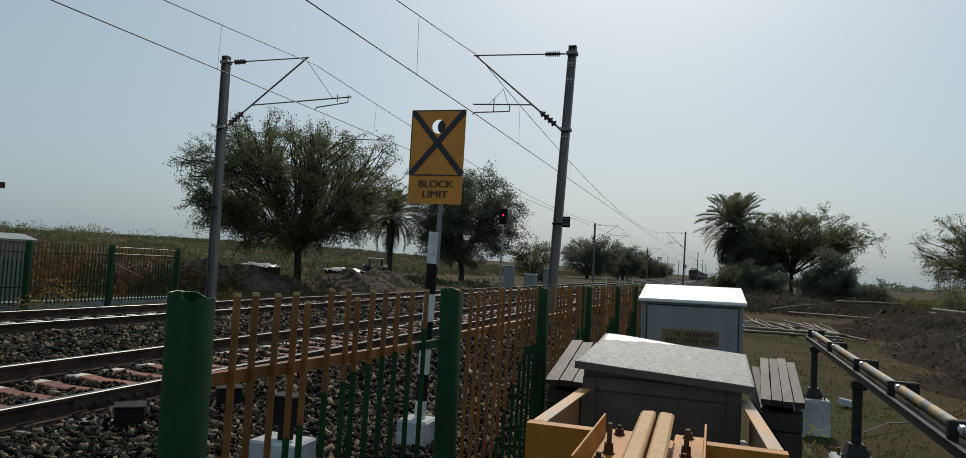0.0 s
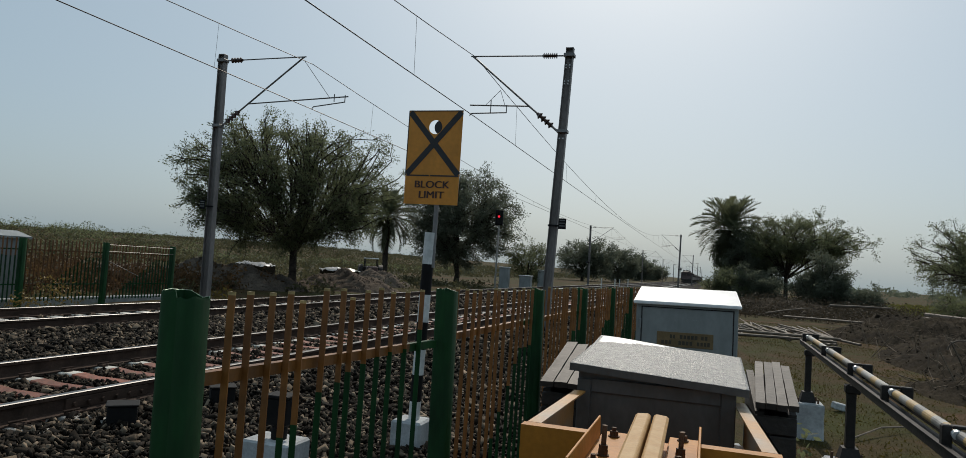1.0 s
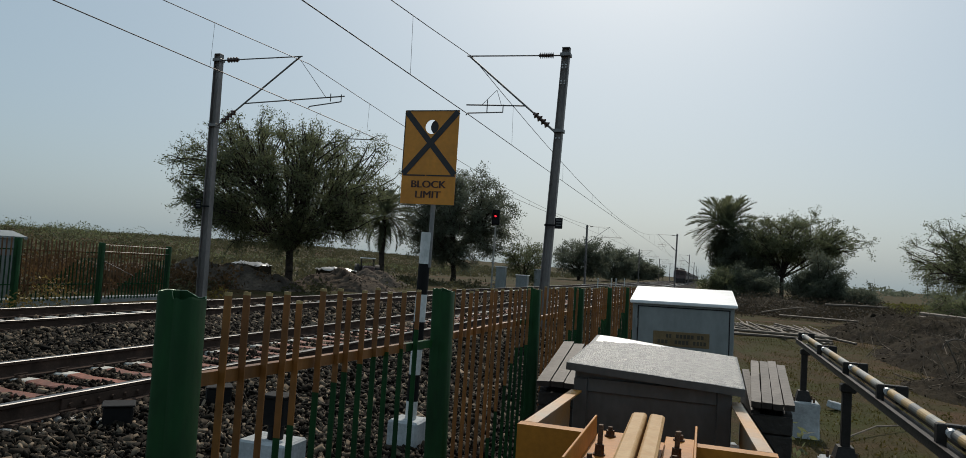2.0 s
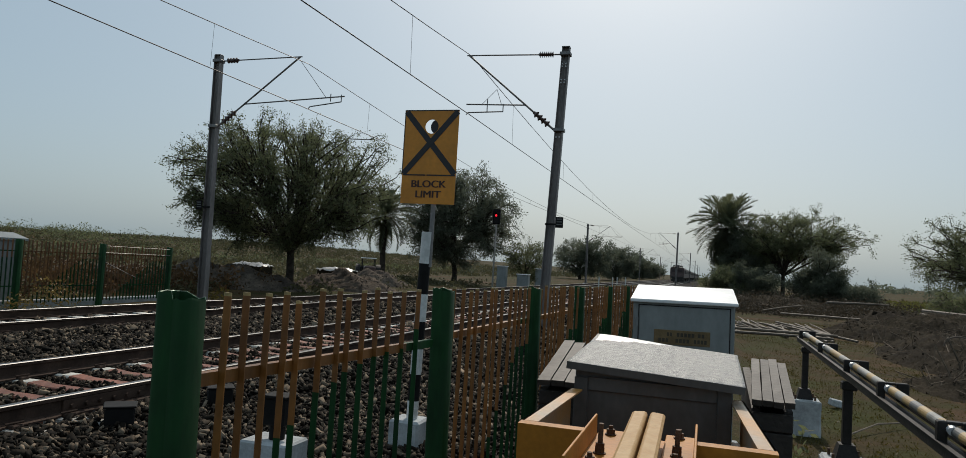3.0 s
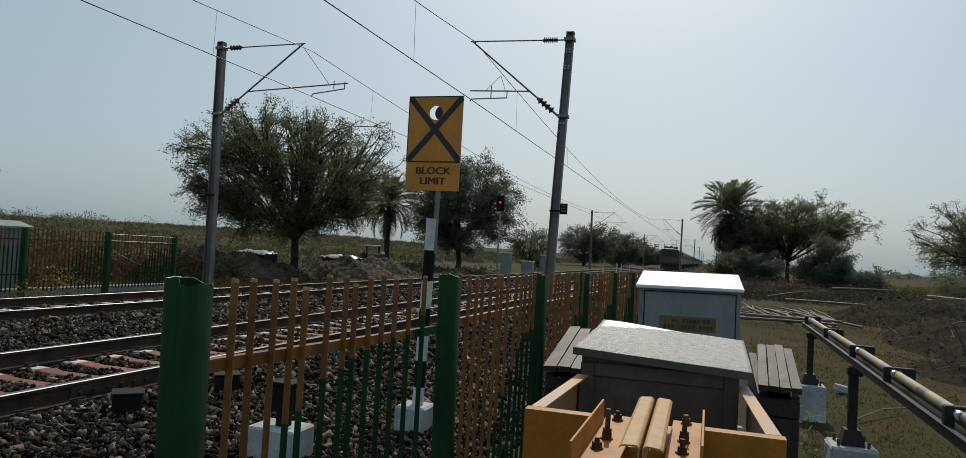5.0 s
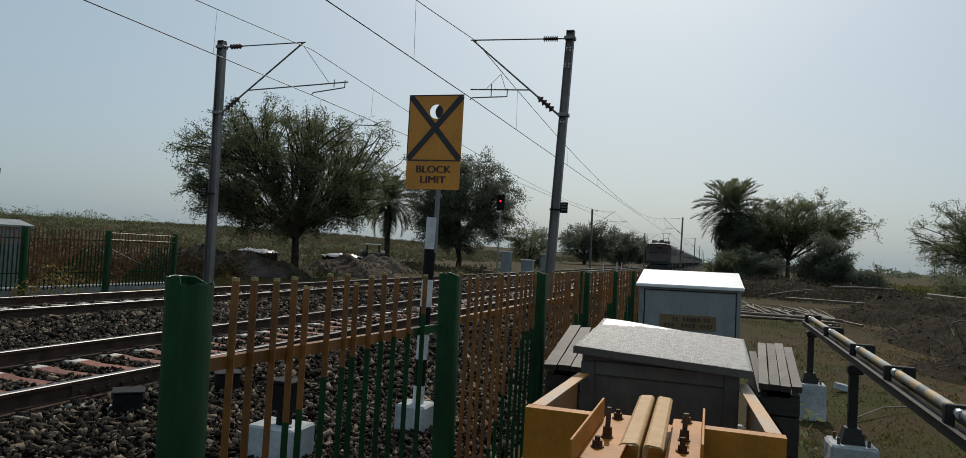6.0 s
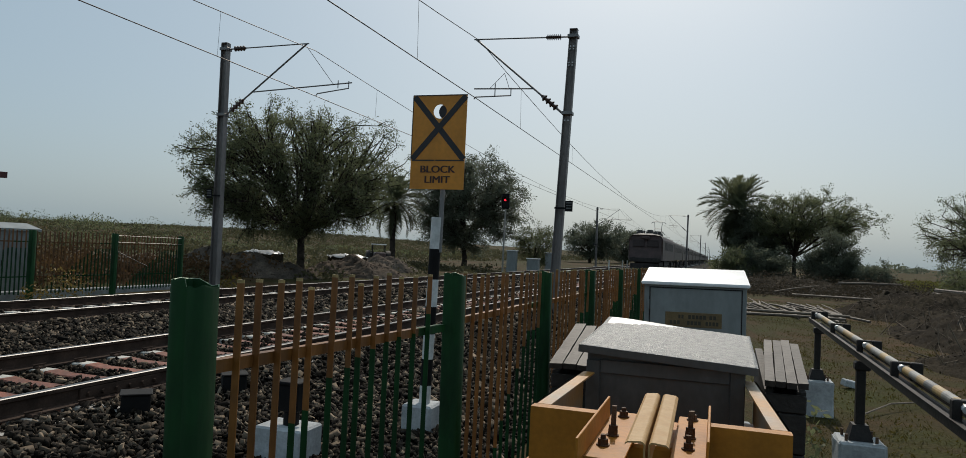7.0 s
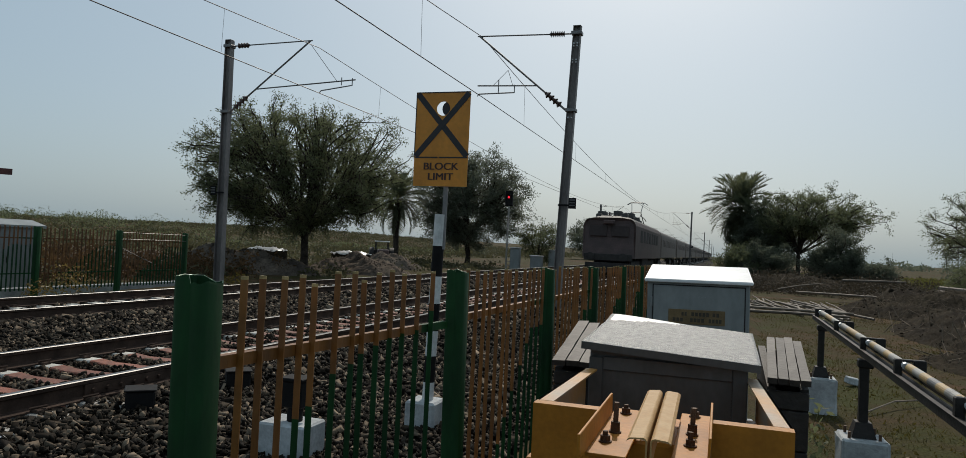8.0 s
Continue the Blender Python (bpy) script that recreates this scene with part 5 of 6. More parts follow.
# ---- yellow steel frame ----
def hex_bolt(parent, x, y, z, stud, tall):
    bm = bmnew()
    tube(bm, (0, 0, 0), (0, 0, 0.005), 0.021, n=14)
    tube(bm, (0, 0, 0.005), (0, 0, 0.022), 0.016, n=6)
    if tall:
        tube(bm, (0, 0, 0.022), (0, 0, 0.036), 0.015, n=6)
    tube(bm, (0, 0, 0.02), (0, 0, stud), 0.0085, n=10)
    part("bolt", bm, RUST, parent, "rusted stud with nut", m=pose(x, y, z, random.uniform(-2, 2), random.uniform(-2, 2), random.uniform(0, 60)))


def build_yellow_frame():
    root = thing("lifting_barrier", pose(-0.18, 2.5, 0), "yellow painted steel barrier frame with bolted plate and twin rolled angles", "steel frame")
    top = 1.0
    # cross beam in two lengths, channel section with a turned lip
    for x0, x1 in ((-0.43, -0.185), (0.178, 0.43)):
        bm = bmnew()
        prism(bm, [(0, 0), (0.008, 0), (0.008, 0.192), (0.055, 0.192), (0.055, 0.2), (0, 0.2)], x0, x1)
        for v in bm.verts:
            v.co = Vector((v.co.y, v.co.x, v.co.z + top - 0.2))
        bmesh.ops.recalc_face_normals(bm, faces=bm.faces)
        part("cross_beam", bm, YELLOW, root)
    # side arms, running away from the camera
    for side, y1 in ((-1, 0.86), (1, 1.02)):
        bm = bmnew()
        a, b = Vector((side * 0.428, 0.060)), Vector((side * 0.40 - 0.03 * (side > 0), y1))
        for (u, v, z0, z1) in ((0, 0.008, -0.2, 0.0), (0, 0.058, -0.008, 0.0), (0, 0.058, -0.2, -0.192)):
            vs = box(bm, 0, 1, 0, 1, 0, 1)
            for q in vs:
                c = a.lerp(b, q.co.y)
                q.co = Vector((c.x - side * (u + (v - u) * q.co.x), c.y, top + z0 + (z1 - z0) * q.co.z))
        bmesh.ops.recalc_face_normals(bm, faces=bm.faces)
        part("side_arm", bm, mat("worn_yellow_arm", (0.50, 0.23, 0.05), 0.42, var=0.16, scale=3.2, fine=45, bump=0.1, col2=(0.34, 0.28, 0.22)), root, "yellow arm worn to grey steel in patches")
    # bolted plate with two upright flanges
    plates = []
    for x0, x1, y0, y1 in ((-0.178, -0.058, -0.36, 0.30), (0.066, 0.172, -0.42, 0.34)):
        bm = bmnew()
        box(bm, x0, x1, y0, y1, top - 0.062, top - 0.05, 0.002)
        plates.append(part("bolted_plate", bm, YELLOW, root))
    for x, lean, y0, y1 in ((-0.180, -1, -0.46, 0.20), (0.172, 2, -0.32, 0.22)):
        bm = bmnew()
        box(bm, -0.004, 0.004, y0, y1, 0.0, 0.075, 0.0015)
        part("flange", bm, YELLOW, root, m=pose(x, 0, top - 0.05, 0, lean, 0))
    # two rolled angles side by side
    for s in (-1, 1):
        bm = bmnew()
        prof, thick = [], 0.005
        for i in range(9):
            a = math.pi / 2 * i / 8
            prof.append((0.002 + 0.016 * (1 - math.cos(a)) if i < 8 else 0.018, 0.0 - 0.016 * (1 - math.sin(a))))
        path = [(0.004, -0.075)] + [(0.004 + 0.014 * (1 - math.cos(math.pi / 2 * i / 6)), -0.014 + 0.014 * math.sin(math.pi / 2 * i / 6)) for i in range(7)] + [(0.052, -0.003), (0.060, -0.009)]
        inner = [(x + 0.005 * min(1, max(0.2, 1 - k / 9)), z - 0.005 * min(1, k / 6)) for k, (x, z) in enumerate(path)]
        prism(bm, path + inner[::-1], -0.44, 0.27)
        for v in bm.verts:
            v.co.x *= s
        bmesh.ops.recalc_face_normals(bm, faces=bm.faces)
        part("rolled_angle", bm, DUSTY, root, m=pose(0.006, 0.0, top + 0.038, 0.6, 0, 0.8))
    for x, y, stud, tall in ((-0.128, -0.08, 0.10, True), (-0.128, 0.215, 0.035, False), (-0.140, -0.215, 0.035, False),
                             (0.115, 0.01, 0.09, True), (0.115, 0.29, 0.035, False), (0.115, -0.14, 0.045, False)):
        hex_bolt(plates[x > 0], x, y, top - 0.05, stud, tall)
    bm = bmnew()
    box(bm, -0.15, 0.12, -0.1, 0.3, -0.1, top - 0.064, 0.01)
    part("pedestal", bm, YELLOW, root)
    bm = bmnew()
    box(bm, -0.30, 0.27, -0.30, 0.45, -0.3, 0.03, 0.02)
    part("concrete_base", bm, LIMEWASH, root)
    for sx, y in ((-0.425, 0.02), (0.425, 0.02)):
        bm = bmnew()
        box(bm, sx - 0.03, sx + 0.03, y, y + 0.06, -0.1, top - 0.201, 0.004)
        part("leg", bm, YELLOW, root)


# ---- pipe rail on posts ----
def build_pipe_rail():
    x, zt = 1.12, 0.935
    root = thing("barrier_boom", pose(x, 0, 0, 0, 0, -0.45), "long striped steel barrier boom resting on iron posts", "barrier boom")
    ys = (2.6, 3.94, 5.22, 6.45, 7.93, 9.55)
    cuts = []
    y = 2.6
    while y < 9.6:
        step = 0.17 if y < 6.4 else 0.5
        cuts.append((y, min(y + step, 9.6)))
        y += step
    for i, (a, b) in enumerate(cuts):
        bm = bmnew()
        tube(bm, (0, a, 0.872 + a * 0.0066), (0, b, 0.872 + b * 0.0066), 0.027, n=16)
        if a < 5.2:
            part("pipe_band", bm, (PIPE_YELLOW, PIPE_GREY, PIPE_YELLOW, PIPE_BLACK)[i % 4], root)
        else:
            part("pipe_band", bm, PIPE_GREY if i % 3 else PIPE_YELLOW, root)
    bm = bmnew()
    for dx, z, w, h in ((-0.075, 0.79, 0.006, 0.05), (-0.070, 0.838, 0.014, 0.004), (0.07, 0.80, 0.006, 0.04)):
        vs = box(bm, dx - w, dx + w, 2.6, 9.75, z, z + h)
        for v in vs:
            v.co.z += (v.co.y - 2.6) * 0.0066
    part("side_rail", bm, IRON, root)
    bm = bmnew()
    tube(bm, (0.03, 2.6, 0.79), (0.03, 9.6, 0.835), 0.018, n=10)
    part("lower_pipe", bm, IRON, root)
    for y in ys:
        z = 0.872 + y * 0.0066
        bm = bmnew()
        box(bm, -0.075, -0.032, y - 0.025, y + 0.025, z - 0.07, z + 0.045, 0.006)
        box(bm, 0.032, 0.105, y - 0.025, y + 0.025, z - 0.07, z + 0.045, 0.006)
        box(bm, -0.032, 0.032, y - 0.025, y + 0.025, z + 0.030, z + 0.045, 0.004)
        part("saddle", bm, IRON, root)
        bm = bmnew()
        tube(bm, (-0.02, y - 0.05, z + 0.005), (-0.02, y - 0.025, z + 0.012), 0.022, n=10)
        part("collar", bm, CHROME, root)
    for y in (3.4, 6.5, 9.6):
        post = thing("boom_post", pose(x + 0.02 + y * 0.0078 - (0.05 if y < 9 else 0.01), y, -0.28), "dark iron post on a whitewashed concrete block under a barrier boom", "post", "posts under the boom")
        bm = bmnew()
        box(bm, -0.034, 0.034, -0.035, 0.035, 0.44, 1.06, 0.006)
        box(bm, -0.05, 0.065, -0.05, 0.05, 0.99, 1.06, 0.01)
        part("upright", bm, IRON, post)
        bm = bmnew()
        vs = box(bm, -0.09, 0.09, -0.09, 0.09, 0.44, 0.56, 0.0)
        for v in vs:
            if v.co.z > 0.5:
                v.co.x *= 0.65
                v.co.y *= 0.65
        part("shoe", bm, IRON, post)
        bm = bmnew()
        box(bm, -0.175, 0.175, -0.19, 0.17, -0.1, 0.44, 0.02)
        bmesh.ops.subdivide_edges(bm, edges=list(bm.edges), cuts=2)
        rng = random.Random(int(y))
        for v in bm.verts:
            v.co += Vector((rng.uniform(-1, 1), rng.uniform(-1, 1), rng.uniform(-1, 1))) * 0.006
        part("concrete_block", bm, LIMEWASH, post)
        for dx, dy in ((-0.11, -0.11), (0.11, -0.11), (0.11, 0.1), (-0.11, 0.1)):
            bm = bmnew()
            tube(bm, (dx, dy, 0.42), (dx, dy, 0.49), 0.012, n=8)
            part("anchor_bolt", bm, RUST, post)


# ---- heaps and timber on the open ground ----
def heap(name, x, y, rx, ry, h, seed, label, material=SPOIL, n=110):
    rng = np.random.default_rng(seed)
    u = np.linspace(-1, 1, n)
    U, W = np.meshgrid(u, u)
    r = np.hypot(U, W)
    ph = rng.uniform(0, 6, 6)
    z = np.clip(1 - r ** 2, 0, 1) ** 1.1 * h
    rough = (np.sin(U * 5 + ph[0]) * np.cos(W * 4 + ph[1]) + 0.7 * np.sin(U * 11 + W * 7 + ph[2]) + 0.5 * np.sin(W * 17 + ph[3]) * np.cos(U * 19 + ph[4])) * 0.16
    z = z * (1 + rough) + np.where(r < 0.97, rng.normal(0, 0.035, z.shape) * h, 0)
    X, Y = x + U * rx, y + W * ry
    Z = ground_z(X, Y) - 0.06 + z
    V = np.stack([X, Y, Z], -1).reshape(-1, 3)
    i = (np.arange(n - 1)[:, None] * n + np.arange(n - 1)[None]).ravel()
    me = raw_mesh(name, V, np.stack([i, i + 1, i + 1 + n, i + n], 1), material)
    k = int((90 if x > 0 else 200) * rx * ry)
    pick = rng.integers(0, len(V), k)
    pick = pick[(r.ravel() < 0.98)[pick]]
    at = V[pick] + rng.normal(0, 0.06, (len(pick), 3)) * np.array([1, 1, 0.2])
    clods = rubble("loose_soil", at[:, :2], at[:, 2], rng.gamma(2, 0.0075 + 0.004 * (abs(x) > 12), len(pick)), rng, material)
    ob = tagged(new(name, me), label, "heap")
    tagged(shared("loose_soil", clods, ob), "loose clods of dug soil", kind="stuff")
    return ob


def pole(name, p, q, r, label, group="", material=LOG):
    bm = bmnew()
    p, q = Vector(p), Vector(q)
    c = (p + q) / 2
    mid = c + Vector((random.uniform(-0.04, 0.04), random.uniform(-0.04, 0.04), random.uniform(0, 0.03)))
    tube(bm, p - c, mid - c, r, r * 0.92, 7)
    tube(bm, mid - c, q - c, r * 0.92, r * 0.75, 7)
    return tagged(part(name, bm, material, m=Matrix.Translation(c)), label, "timber", group)


def build_heaps():
    heap("soil_mound", 6.6, 20.5, 2.3, 5.5, 0.75, 2, "dark heap of dug soil and roots on the grass")
    heap("soil_mound", 7.6, 30.0, 3.4, 4.6, 0.95, 3, "dark heap of dug soil and uprooted brush")
    heap("soil_mound", 4.6, 15.2, 1.1, 1.9, 0.28, 4, "low dark patch of dug soil on the grass")
    heap("soil_mound", 10.4, 26.0, 2.6, 5.0, 1.0, 5, "dark heap of dug soil and uprooted brush")
    heap("soil_mound", 4.0, 47.0, 5.2, 4.0, 0.9, 6, "dark bank of soil below the trees")
    heap("spoil_mound", -21.2, 27.6, 4.6, 2.3, 1.1, 7, "rounded mound of grey-brown excavated soil beyond the tracks", material=DRY_SPOIL, n=70)
    heap("spoil_mound", -17.6, 33.0, 3.4, 2.0, 0.9, 8, "rounded mound of grey-brown excavated soil under a tree", material=DRY_SPOIL, n=70)
    heap("spoil_mound", -19.5, 40.0, 2.6, 1.6, 0.95, 9, "dark mound of soil near a parked tractor", material=DRY_SPOIL, n=70)
    heap("spoil_mound", -27.0, 28.0, 3.6, 2.0, 0.7, 10, "rounded mound of grey-brown excavated soil beyond the tracks", material=DRY_SPOIL, n=70)
    rng = random.Random(12)
    gz = lambda x, y: float(ground_z(x, y))
    for i in range(38):
        x, y = rng.uniform(1.0, 4.2), rng.uniform(25.0, 31.5)
        a, L = math.radians(rng.gauss(101, 9)), rng.uniform(1.8, 3.4)
        dx, dy = math.cos(a) * L / 2, math.sin(a) * L / 2
        pole("cut_pole", (x - dx, y - dy, gz(x, y) + 0.06), (x + dx, y + dy, gz(x, y) + rng.uniform(0.08, 0.3)), rng.uniform(0.025, 0.05),
             "pale debarked cut pole lying in a loose pile", "cut poles on the grass")
    for p, q, r in (((0.6, 24.6, 0.0), (3.9, 24.1, 0.02), 0.05), ((0.6, 23.4, -0.05), (3.6, 22.9, 0.0), 0.05), ((5.6, 38.0, 0.70), (8.4, 38.6, 0.75), 0.07), ((2.6, 36.0, 0.2), (4.8, 38.5, 0.5), 0.035), ((8.0, 31.5, 0.75), (10.2, 29.3, 0.62), 0.09),
                    ((7.8, 31.0, 0.62), (10.0, 28.6, 0.48), 0.08), ((3.2, 34.0, 0.2), (6.4, 29.5, 0.35), 0.04)):
        pole("long_pole", p, q, r, "long grey weathered pole lying across cleared brush", "long poles on the cleared ground")
    bm = bmnew()
    for p, q in (((1.74, 9.63, -0.21), (2.16, 10.31, -0.17)), ((2.16, 10.31, -0.17), (2.60, 10.81, -0.2))):
        tube(bm, p, q, 0.012, 0.010, 6)
    tagged(part("fallen_stick", bm, LOG), "thin pale fallen stick lying on the grass", "stick")
    bm = bmnew()
    box(bm, -0.11, 0.11, -0.06, 0.06, -0.04, 0.06, 0.012)
    tagged(part("broken_block", bm, LIMEWASH, m=pose(1.93, 11.84, -0.2, 8, 12, 30)), "broken pale concrete block on the grass", "block")
    # torn roots and branches on the heaps
    rng2 = np.random.default_rng(15)
    segs = []
    for cx, cy, rx, ry, n, h in ((6.6, 20.5, 2.2, 5, 330, 0.6), (7.6, 30, 3.2, 4.4, 330, 0.8), (10.4, 26, 2.4, 4.6, 220, 0.8), (4.6, 15.2, 1.0, 1.8, 70, 0.25), (4.2, 44, 5.0, 4.5, 200, 0.6)):
        for _ in range(n):
            x, y = cx + rng2.normal(0, rx * 0.45), cy + rng2.normal(0, ry * 0.45)
            k = max(0, 1 - ((x - cx) / rx) ** 2 - ((y - cy) / ry) ** 2)
            p = np.array([x, y, gz(x, y) + h * k])
            d = rng2.normal(size=3) * np.array([0.5, 0.5, 0.28])
            q = p + d * rng2.uniform(0.5, 1.4)
            r = rng2.uniform(0.004, 0.014)
            segs += [(p, q, r, r * 0.7), (q, q + rng2.normal(size=3) * 0.22, r * 0.7, r * 0.3)]
    V, F = ring_tubes(segs, 4)
    tagged(new("torn_branches", raw_mesh("torn_branches", V, F, TWIG)), "torn dry roots and branches tangled over dug soil", "branches", kind="stuff")
    bm = bmnew()
    last = None
    for i in range(13):
        a = -0.5 + 3.6 * i / 12
        p = Vector((5.35 + 0.28 * math.cos(a), 18.2, 0.35 + 0.24 * math.sin(a)))
        if last is not None:
            tube(bm, last, p, 0.018, n=6)
        last = p
    tube(bm, (5.1, 18.1, 0.55), (5.35, 18.2, 0.05), 0.018, n=6)
    tagged(part("bent_root", bm, LOG), "pale bent root sticking out of a soil heap", "root")
    # plastic sheets over stacked sacks beyond the tracks
    for k, (x, y, w) in enumerate(((-22.9, 32.5, 1.0), (-18.4, 33.6, 0.9))):
        n = 16
        u = np.linspace(-1, 1, n)
        U, W = np.meshgrid(u, u)
        r3 = np.random.default_rng(20 + k)
        Z = 1.05 + 0.14 * np.clip(1 - np.abs(U) ** 3, 0, 1) * np.clip(1 - np.abs(W) ** 3, 0, 1) + r3.normal(0, 0.04, U.shape)
        V = np.stack([x + U * w, y + W * 0.6, Z - 0.25], -1).reshape(-1, 3)
        base = V.copy()
        base[:, 2] = -0.15
        i = (np.arange(n - 1)[:, None] * n + np.arange(n - 1)[None]).ravel()
        F = np.stack([i, i + 1, i + 1 + n, i + n], 1)
        root = thing("covered_stack", pose(0, 0, 0), "low dark stack under a crumpled pale plastic sheet", "covered stack")
        shared("sheet", raw_mesh("sheet", V, F, TARP), root)
        bm = bmnew()
        box(bm, x - w * 0.97, x + w * 0.97, y - 0.58, y + 0.58, -0.15, 0.80, 0.05)
        part("stack", bm, SPOIL, root)
    # a small tractor parked by a mound
    root = thing("tractor", pose(-20.9, 42.3, -0.1, 0, 0, 30), "small tractor with a pale canopy parked beside a mound", "tractor")
    bm = bmnew()
    box(bm, -0.35, 0.35, -1.5, 0.0, 0.6, 1.15, 0.08)
    part("bonnet", bm, LOCO, root)
    bm = bmnew()
    for sx in (-0.4, 0.4):
        for y in (0.1, 1.0):
            tube(bm, (sx, y, 0.8), (sx, y, 1.6), 0.03, n=6)
    box(bm, -0.55, 0.55, 0.05, 1.05, 0.7, 1.1, 0.04)
    part("cab_frame", bm, IRON, root)
    bm = bmnew()
    box(bm, -0.48, 0.48, -0.05, 1.15, 1.6, 1.67, 0.03)
    part("canopy", bm, CAB_ROOF, root)
    for sx, y, r in ((-0.65, 0.7, 0.62), (0.65, 0.7, 0.62), (-0.5, -1.2, 0.38), (0.5, -1.2, 0.38)):
        bm = bmnew()
        tube(bm, (sx - 0.14, y, r), (sx + 0.14, y, r), r, n=22)
        part("tyre", bm, IRON, root)


# ---- the train ----
def loco():
    """The locomotive; its front buffer beam is at y = 0 and its body runs to +y; z = 0 is the rail head."""
    root = thing("locomotive", pose(NEAR_TRACK - 0.12, 0, RAIL_TOP_Z), "dark maroon electric locomotive with a raised pantograph", "locomotive")
    L, w, z0, z1 = 19.0, 1.54, 1.0, 3.28
    sections = ((0.0, 0.93, 0.0), (0.25, 1.0, 0.55), (1.1, 1.0, 1.0), (L - 1.1, 1.0, 1.0), (L - 0.25, 1.0, 0.55), (L, 0.93, 0.0))
    bm = bmnew()
    rows = []
    for y, kw, k in sections:
        h = z1 - (1 - k) * 0.12
        o = [(-w * kw, z0), (w * kw, z0), (w * kw, h - 0.35), (w * kw * 0.94, h - 0.10), (w * kw * 0.82, h + 0.05), (w * 0.5 * kw, h + 0.22 * k), (-w * 0.5 * kw, h + 0.22 * k), (-w * kw * 0.82, h + 0.05), (-w * kw * 0.94, h - 0.10), (-w * kw, h - 0.35)]
        rows.append([bm.verts.new((x, y + (0.35 if z > 2.2 and y == 0 else 0) - (0.35 if z > 2.2 and y == L else 0), z)) for x, z in o])
    for p, q in zip(rows, rows[1:]):
        for i in range(len(p)):
            j = (i + 1) % len(p)
            bm.faces.new((p[i], p[j], q[j], q[i]))
    bm.faces.new(rows[0])
    bm.faces.new(rows[-1])
    bmesh.ops.recalc_face_normals(bm, faces=bm.faces)
    for f in bm.faces:
        if f.normal.z > 0.75 and f.calc_center_median().z > 3.0:
            f.material_index = 1
    part("body", bm, (LOCO, ROOF_GREY), root)
    for x0, x1 in ((-1.15, -0.12), (0.12, 1.15)):
        bm = bmnew()
        vs = box(bm, x0, x1, -0.01, 0.03, 2.25, 2.88, 0.03)
        for v in vs:
            v.co.y += (v.co.z - 2.0) * 0.27 - 0.0
        part("windscreen", bm, WINDOW, root, m=pose(0, 0.02, 0))
    bm = bmnew()
    box(bm, -0.32, 0.32, -0.06, 0.25, 2.96, 3.2, 0.04)
    part("headlight_box", bm, LOCO, root)
    for sx in (-1, 1):
        bm = bmnew()
        tube(bm, (sx * 0.95, -0.48, 1.05), (sx * 0.95, 0.0, 1.05), 0.09, n=12)
        tube(bm, (sx * 0.95, -0.52, 1.05), (sx * 0.95, -0.48, 1.05), 0.23, n=16)
        part("buffer", bm, UNDER, root)
    bm = bmnew()
    box(bm, -1.4, 1.4, -0.05, 0.06, 0.82, 1.22, 0.02)
    part("buffer_beam", bm, UNDER, root)
    bm = bmnew()
    vs = box(bm, -1.3, 1.3, -0.15, 0.1, 0.18, 0.7, 0.02)
    part("cow_catcher", bm, UNDER, root)
    for i in range(7):
        bm = bmnew()
        box(bm, 1.535, 1.555, 3.0 + i * 1.9, 4.3 + i * 1.9, 2.0, 2.75, 0.02)
        part("side_grille", bm, UNDER, root)
    for i, (y, x, sx, h) in enumerate(((0.9, 0.75, 0.35, 0.18), (1.0, -0.8, 0.3, 0.14), (1.9, -0.75, 0.5, 0.34), (2.3, 0.15, 0.5, 0.4), (2.1, 0.95, 0.4, 0.28), (4.4, 0.0, 0.8, 0.25), (7.8, -0.4, 0.6, 0.3), (8.8, 0.5, 0.5, 0.35), (11.0, 0.2, 0.9, 0.25), (15.8, 0.0, 0.7, 0.25))):
        bm = bmnew()
        box(bm, x - sx / 2, x + sx / 2, y, y + 0.9, 3.40, 3.48 + h, 0.04)
        part("roof_unit", bm, ROOF_GREY, root)
    for y in (3.3, 4.0, 6.2, 6.9, 9.9):
        for x in (-0.5, 0.55):
            bm = bmnew()
            insulator(bm, (x, y, 3.40), (x, y, 3.82), 0.09, 4)
            part("roof_insulator", bm, PORCELAIN, root)
    bm = bmnew()
    for x in (-0.5, 0.55):
        for a, b in ((3.3, 4.0), (4.0, 6.2), (6.2, 9.9)):
            tube(bm, (x, a, 3.83), (x, b, 3.83), 0.025, n=6)
    tube(bm, (0.55, 3.3, 3.83), (0.1, 2.2, 3.6), 0.03, n=6)
    last = None
    for i in range(9):  # bowed cable towards the pantograph
        q = Vector((0.55 + 0.12 * math.sin(i), 9.9 + i * 0.6, 3.83 + 0.35 * math.sin(math.pi * i / 8)))
        if last is not None:
            tube(bm, last, q, 0.03, n=6)
        last = q
    part("busbar", bm, TUBE, root)
    panto = bmnew()
    y = 14.4
    for x in (-0.45, 0.45):
        tube(panto, (x, y + 1.2, 3.55), (x * 0.75, y - 0.55, 4.45), 0.035, n=6)
        tube(panto, (x * 0.75, y - 0.55, 4.45), (x, y + 0.15, 5.25), 0.028, n=6)
    tube(panto, (-0.5, y + 1.2, 3.55), (0.5, y + 1.2, 3.55), 0.05, n=6)
    tube(panto, (-0.4, y - 0.55, 4.45), (0.4, y - 0.55, 4.45), 0.03, n=6)
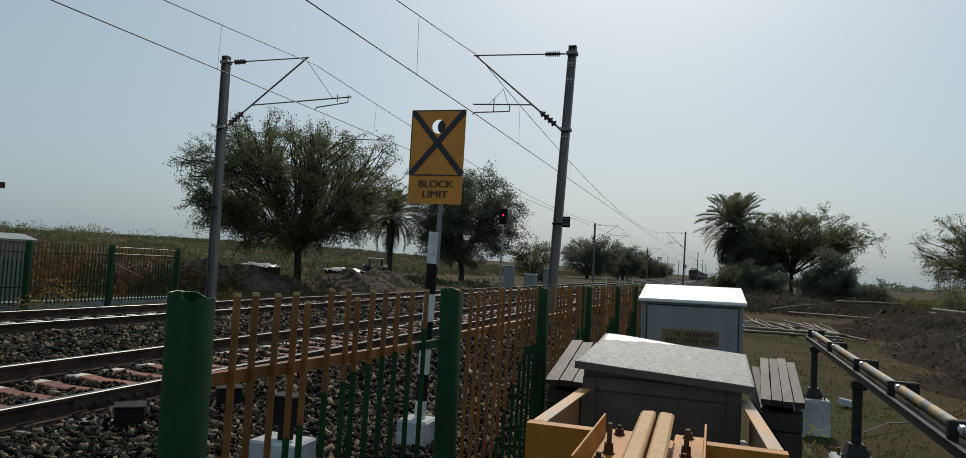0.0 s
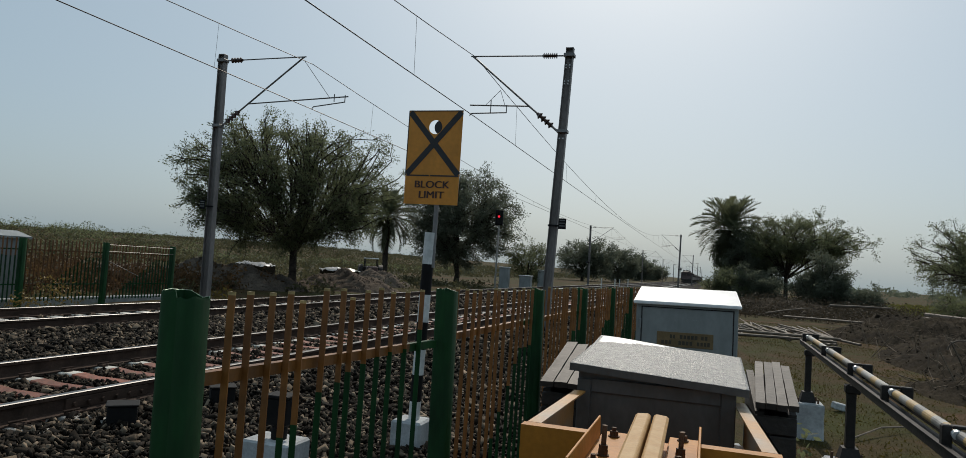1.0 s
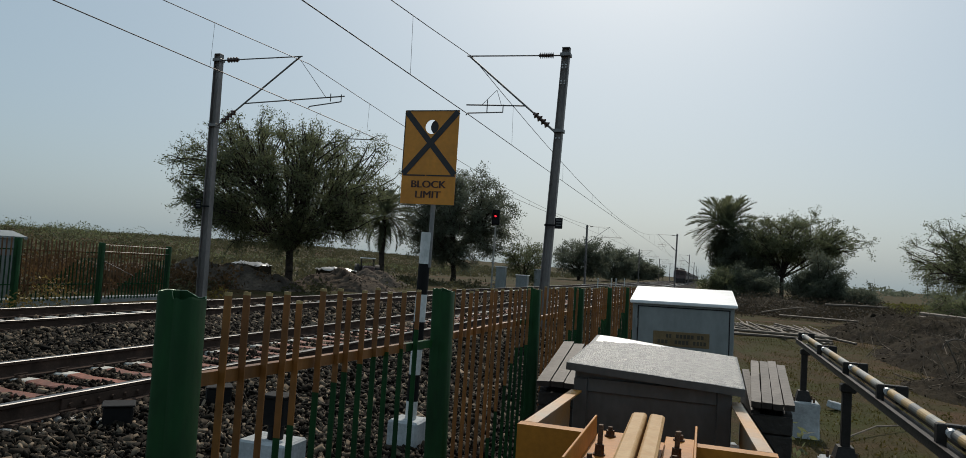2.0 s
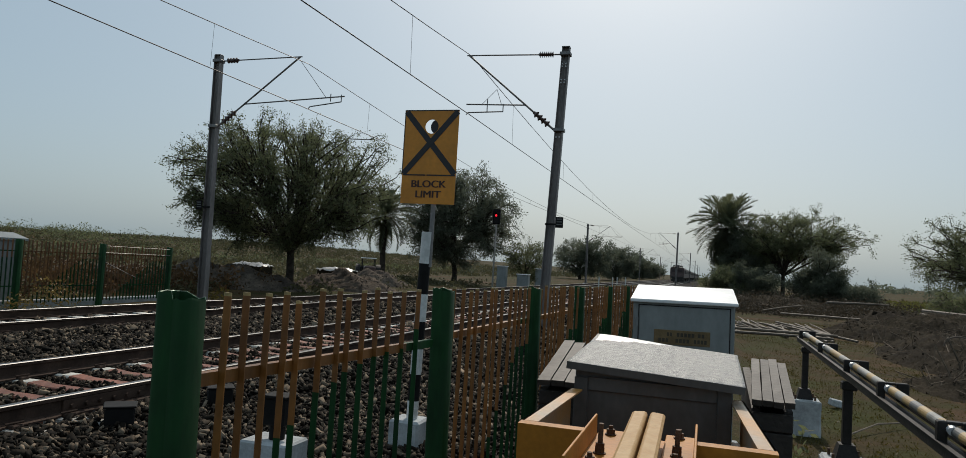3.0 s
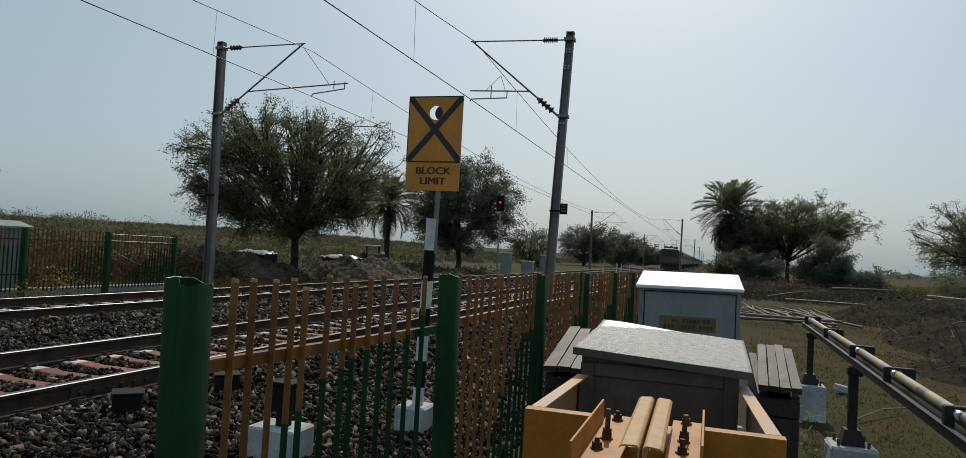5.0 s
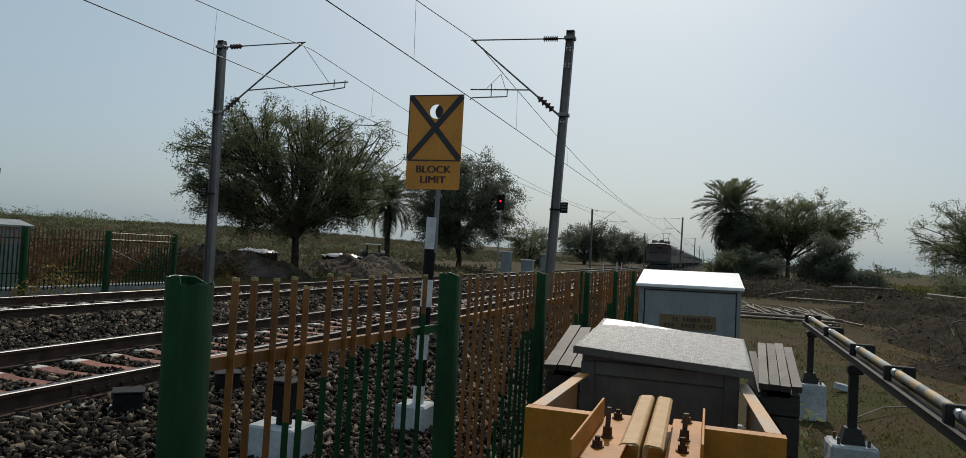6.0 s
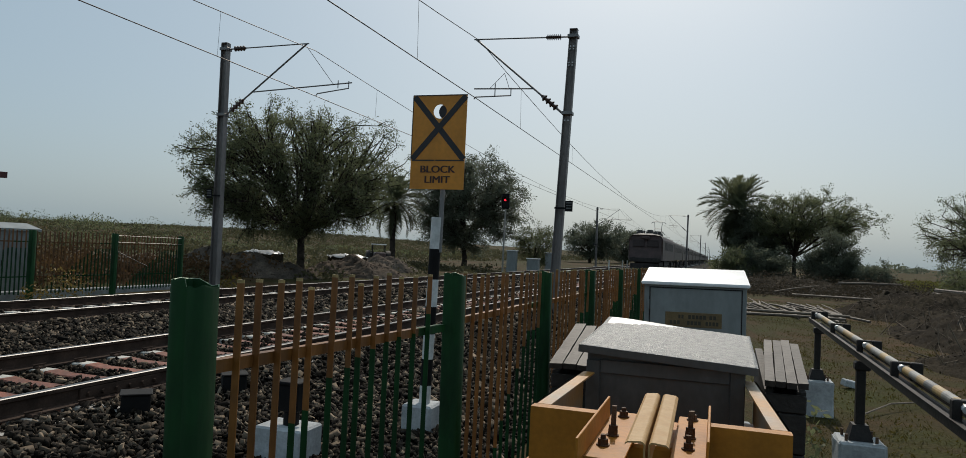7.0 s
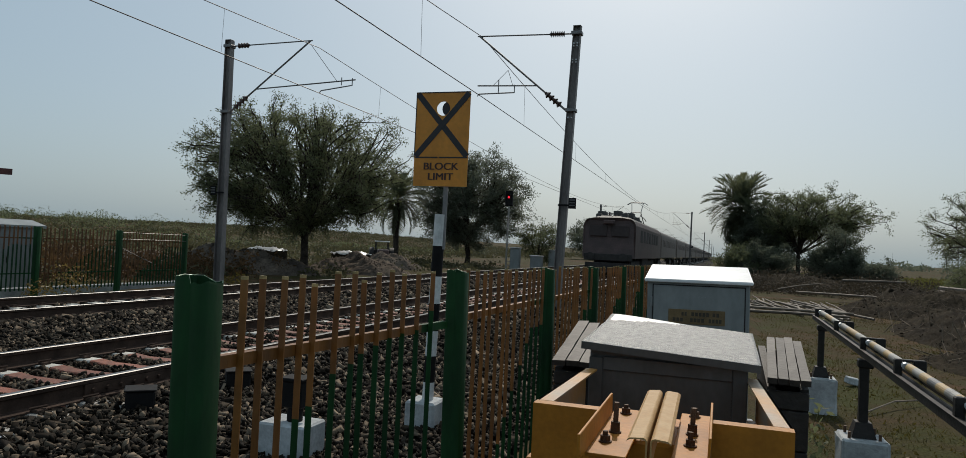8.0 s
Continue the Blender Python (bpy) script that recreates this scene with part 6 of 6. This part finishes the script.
    for dy in (0.0, 0.3):
        tube(panto, (-0.5, y + dy, 5.25), (0.5, y + dy, 5.25), 0.03, n=6)
        for s in (-1, 1):
            tube(panto, (s * 0.5, y + dy, 5.25), (s * 0.78, y + dy, 5.08), 0.022, n=6)
    part("pantograph", panto, TUBE, root)
    for y in (4.4, 14.6):
        bm = bmnew()
        for sx in (-1.05, 1.05):
            box(bm, sx - 0.1, sx + 0.1, y - 2.4, y + 2.4, 0.45, 0.85, 0.04)
            for dy in (-1.9, 0, 1.9):
                tube(bm, (sx * 0.80 - 0.06, y + dy, 0.54), (sx * 0.80 + 0.06, y + dy, 0.54), 0.54, n=24)
        part("bogie", bm, UNDER, root)
    bm = bmnew()
    box(bm, -1.25, 1.25, 7.4, 11.6, 0.35, 1.0, 0.05)
    part("transformer", bm, UNDER, root)
    return root


def coach():
    root = thing("passenger_coach", pose(NEAR_TRACK - 0.12, 0, RAIL_TOP_Z), "dull brown passenger coach with a rounded sooty roof", "railway coach", "coaches of the train")
    L, w = 22.6, 1.46
    bm = bmnew()
    prism(bm, [(-w, 1.05), (w, 1.05), (w, 2.85), (w * 0.99, 2.95), (-w * 0.99, 2.95), (-w, 2.85)], 0.0, L)
    bmesh.ops.recalc_face_normals(bm, faces=bm.faces)
    part("body", bm, COACH, root)
    bm = bmnew()
    arc = [(w * 1.0 * math.cos(a), 2.951 + 0.55 * math.sin(a)) for a in [math.pi * i / 12 for i in range(13)]]
    prism(bm, arc, 0.02, L - 0.02)
    bmesh.ops.recalc_face_normals(bm, faces=bm.faces)
    part("roof", bm, ROOF_GREY, root)
    wb = bmnew()
    box(wb, -0.008, 0.014, -0.45, 0.45, -0.30, 0.30, 0.012)
    me = bpy.data.meshes.new("window")
    wb.to_mesh(me)
    wb.free()
    me.materials.append(WINDOW)
    for i in range(11):
        shared("window", me, root, pose(w, 2.8 + i * 1.7, 2.3))
    for y in (0.55, L - 1.35):
        bm = bmnew()
        box(bm, w - 0.01, w + 0.018, y, y + 0.8, 1.1, 2.85, 0.01)
        part("door", bm, COACH, root)
    for y in (3.8, L - 3.8):
        bm = bmnew()
        for sx in (-1.0, 1.0):
            box(bm, sx - 0.1, sx + 0.1, y - 1.7, y + 1.7, 0.4, 0.75, 0.04)
            for dy in (-1.4, 1.4):
                tube(bm, (sx * 0.84 - 0.06, y + dy, 0.46), (sx * 0.84 + 0.06, y + dy, 0.46), 0.46, n=20)
        part("bogie", bm, UNDER, root)
    bm = bmnew()
    box(bm, -0.5, 0.5, -0.5, 0.05, 1.2, 3.1, 0.05)
    part("gangway", bm, UNDER, root)
    for i in range(4):
        bm = bmnew()
        box(bm, -0.35, 0.35, 3.2 + i * 5, 4.0 + i * 5, 3.44, 3.60, 0.03)
        part("roof_vent", bm, ROOF_GREY, root)
    return root


build_ground()
build_ballast()
build_rails()
build_plants()
build_overhead()
build_fences()
build_sign()
build_trackside()
build_far_cabinet()
build_white_cabinet()
build_grey_box()
build_timber_covers()
build_yellow_frame()
build_pipe_rail()
build_heaps()
TRAIN = [loco()]
first_coach = coach()
TRAIN += [first_coach] + [copy_thing(first_coach, Matrix()) for _ in range(15)]
build_sleepers()

FRONT_AT_START, SPEED = 243.6, 25.2


def motions():
    """The train runs towards the camera at an even speed."""
    for i, car in enumerate(TRAIN):
        back = 0.0 if i == 0 else 19.9 + (i - 1) * 23.4
        walk(car, [(t, pose(NEAR_TRACK - 0.12, FRONT_AT_START + back - SPEED * t, RAIL_TOP_Z)) for t in (0.0, 2.0, 4.0, 6.0, 8.0)])


motions()
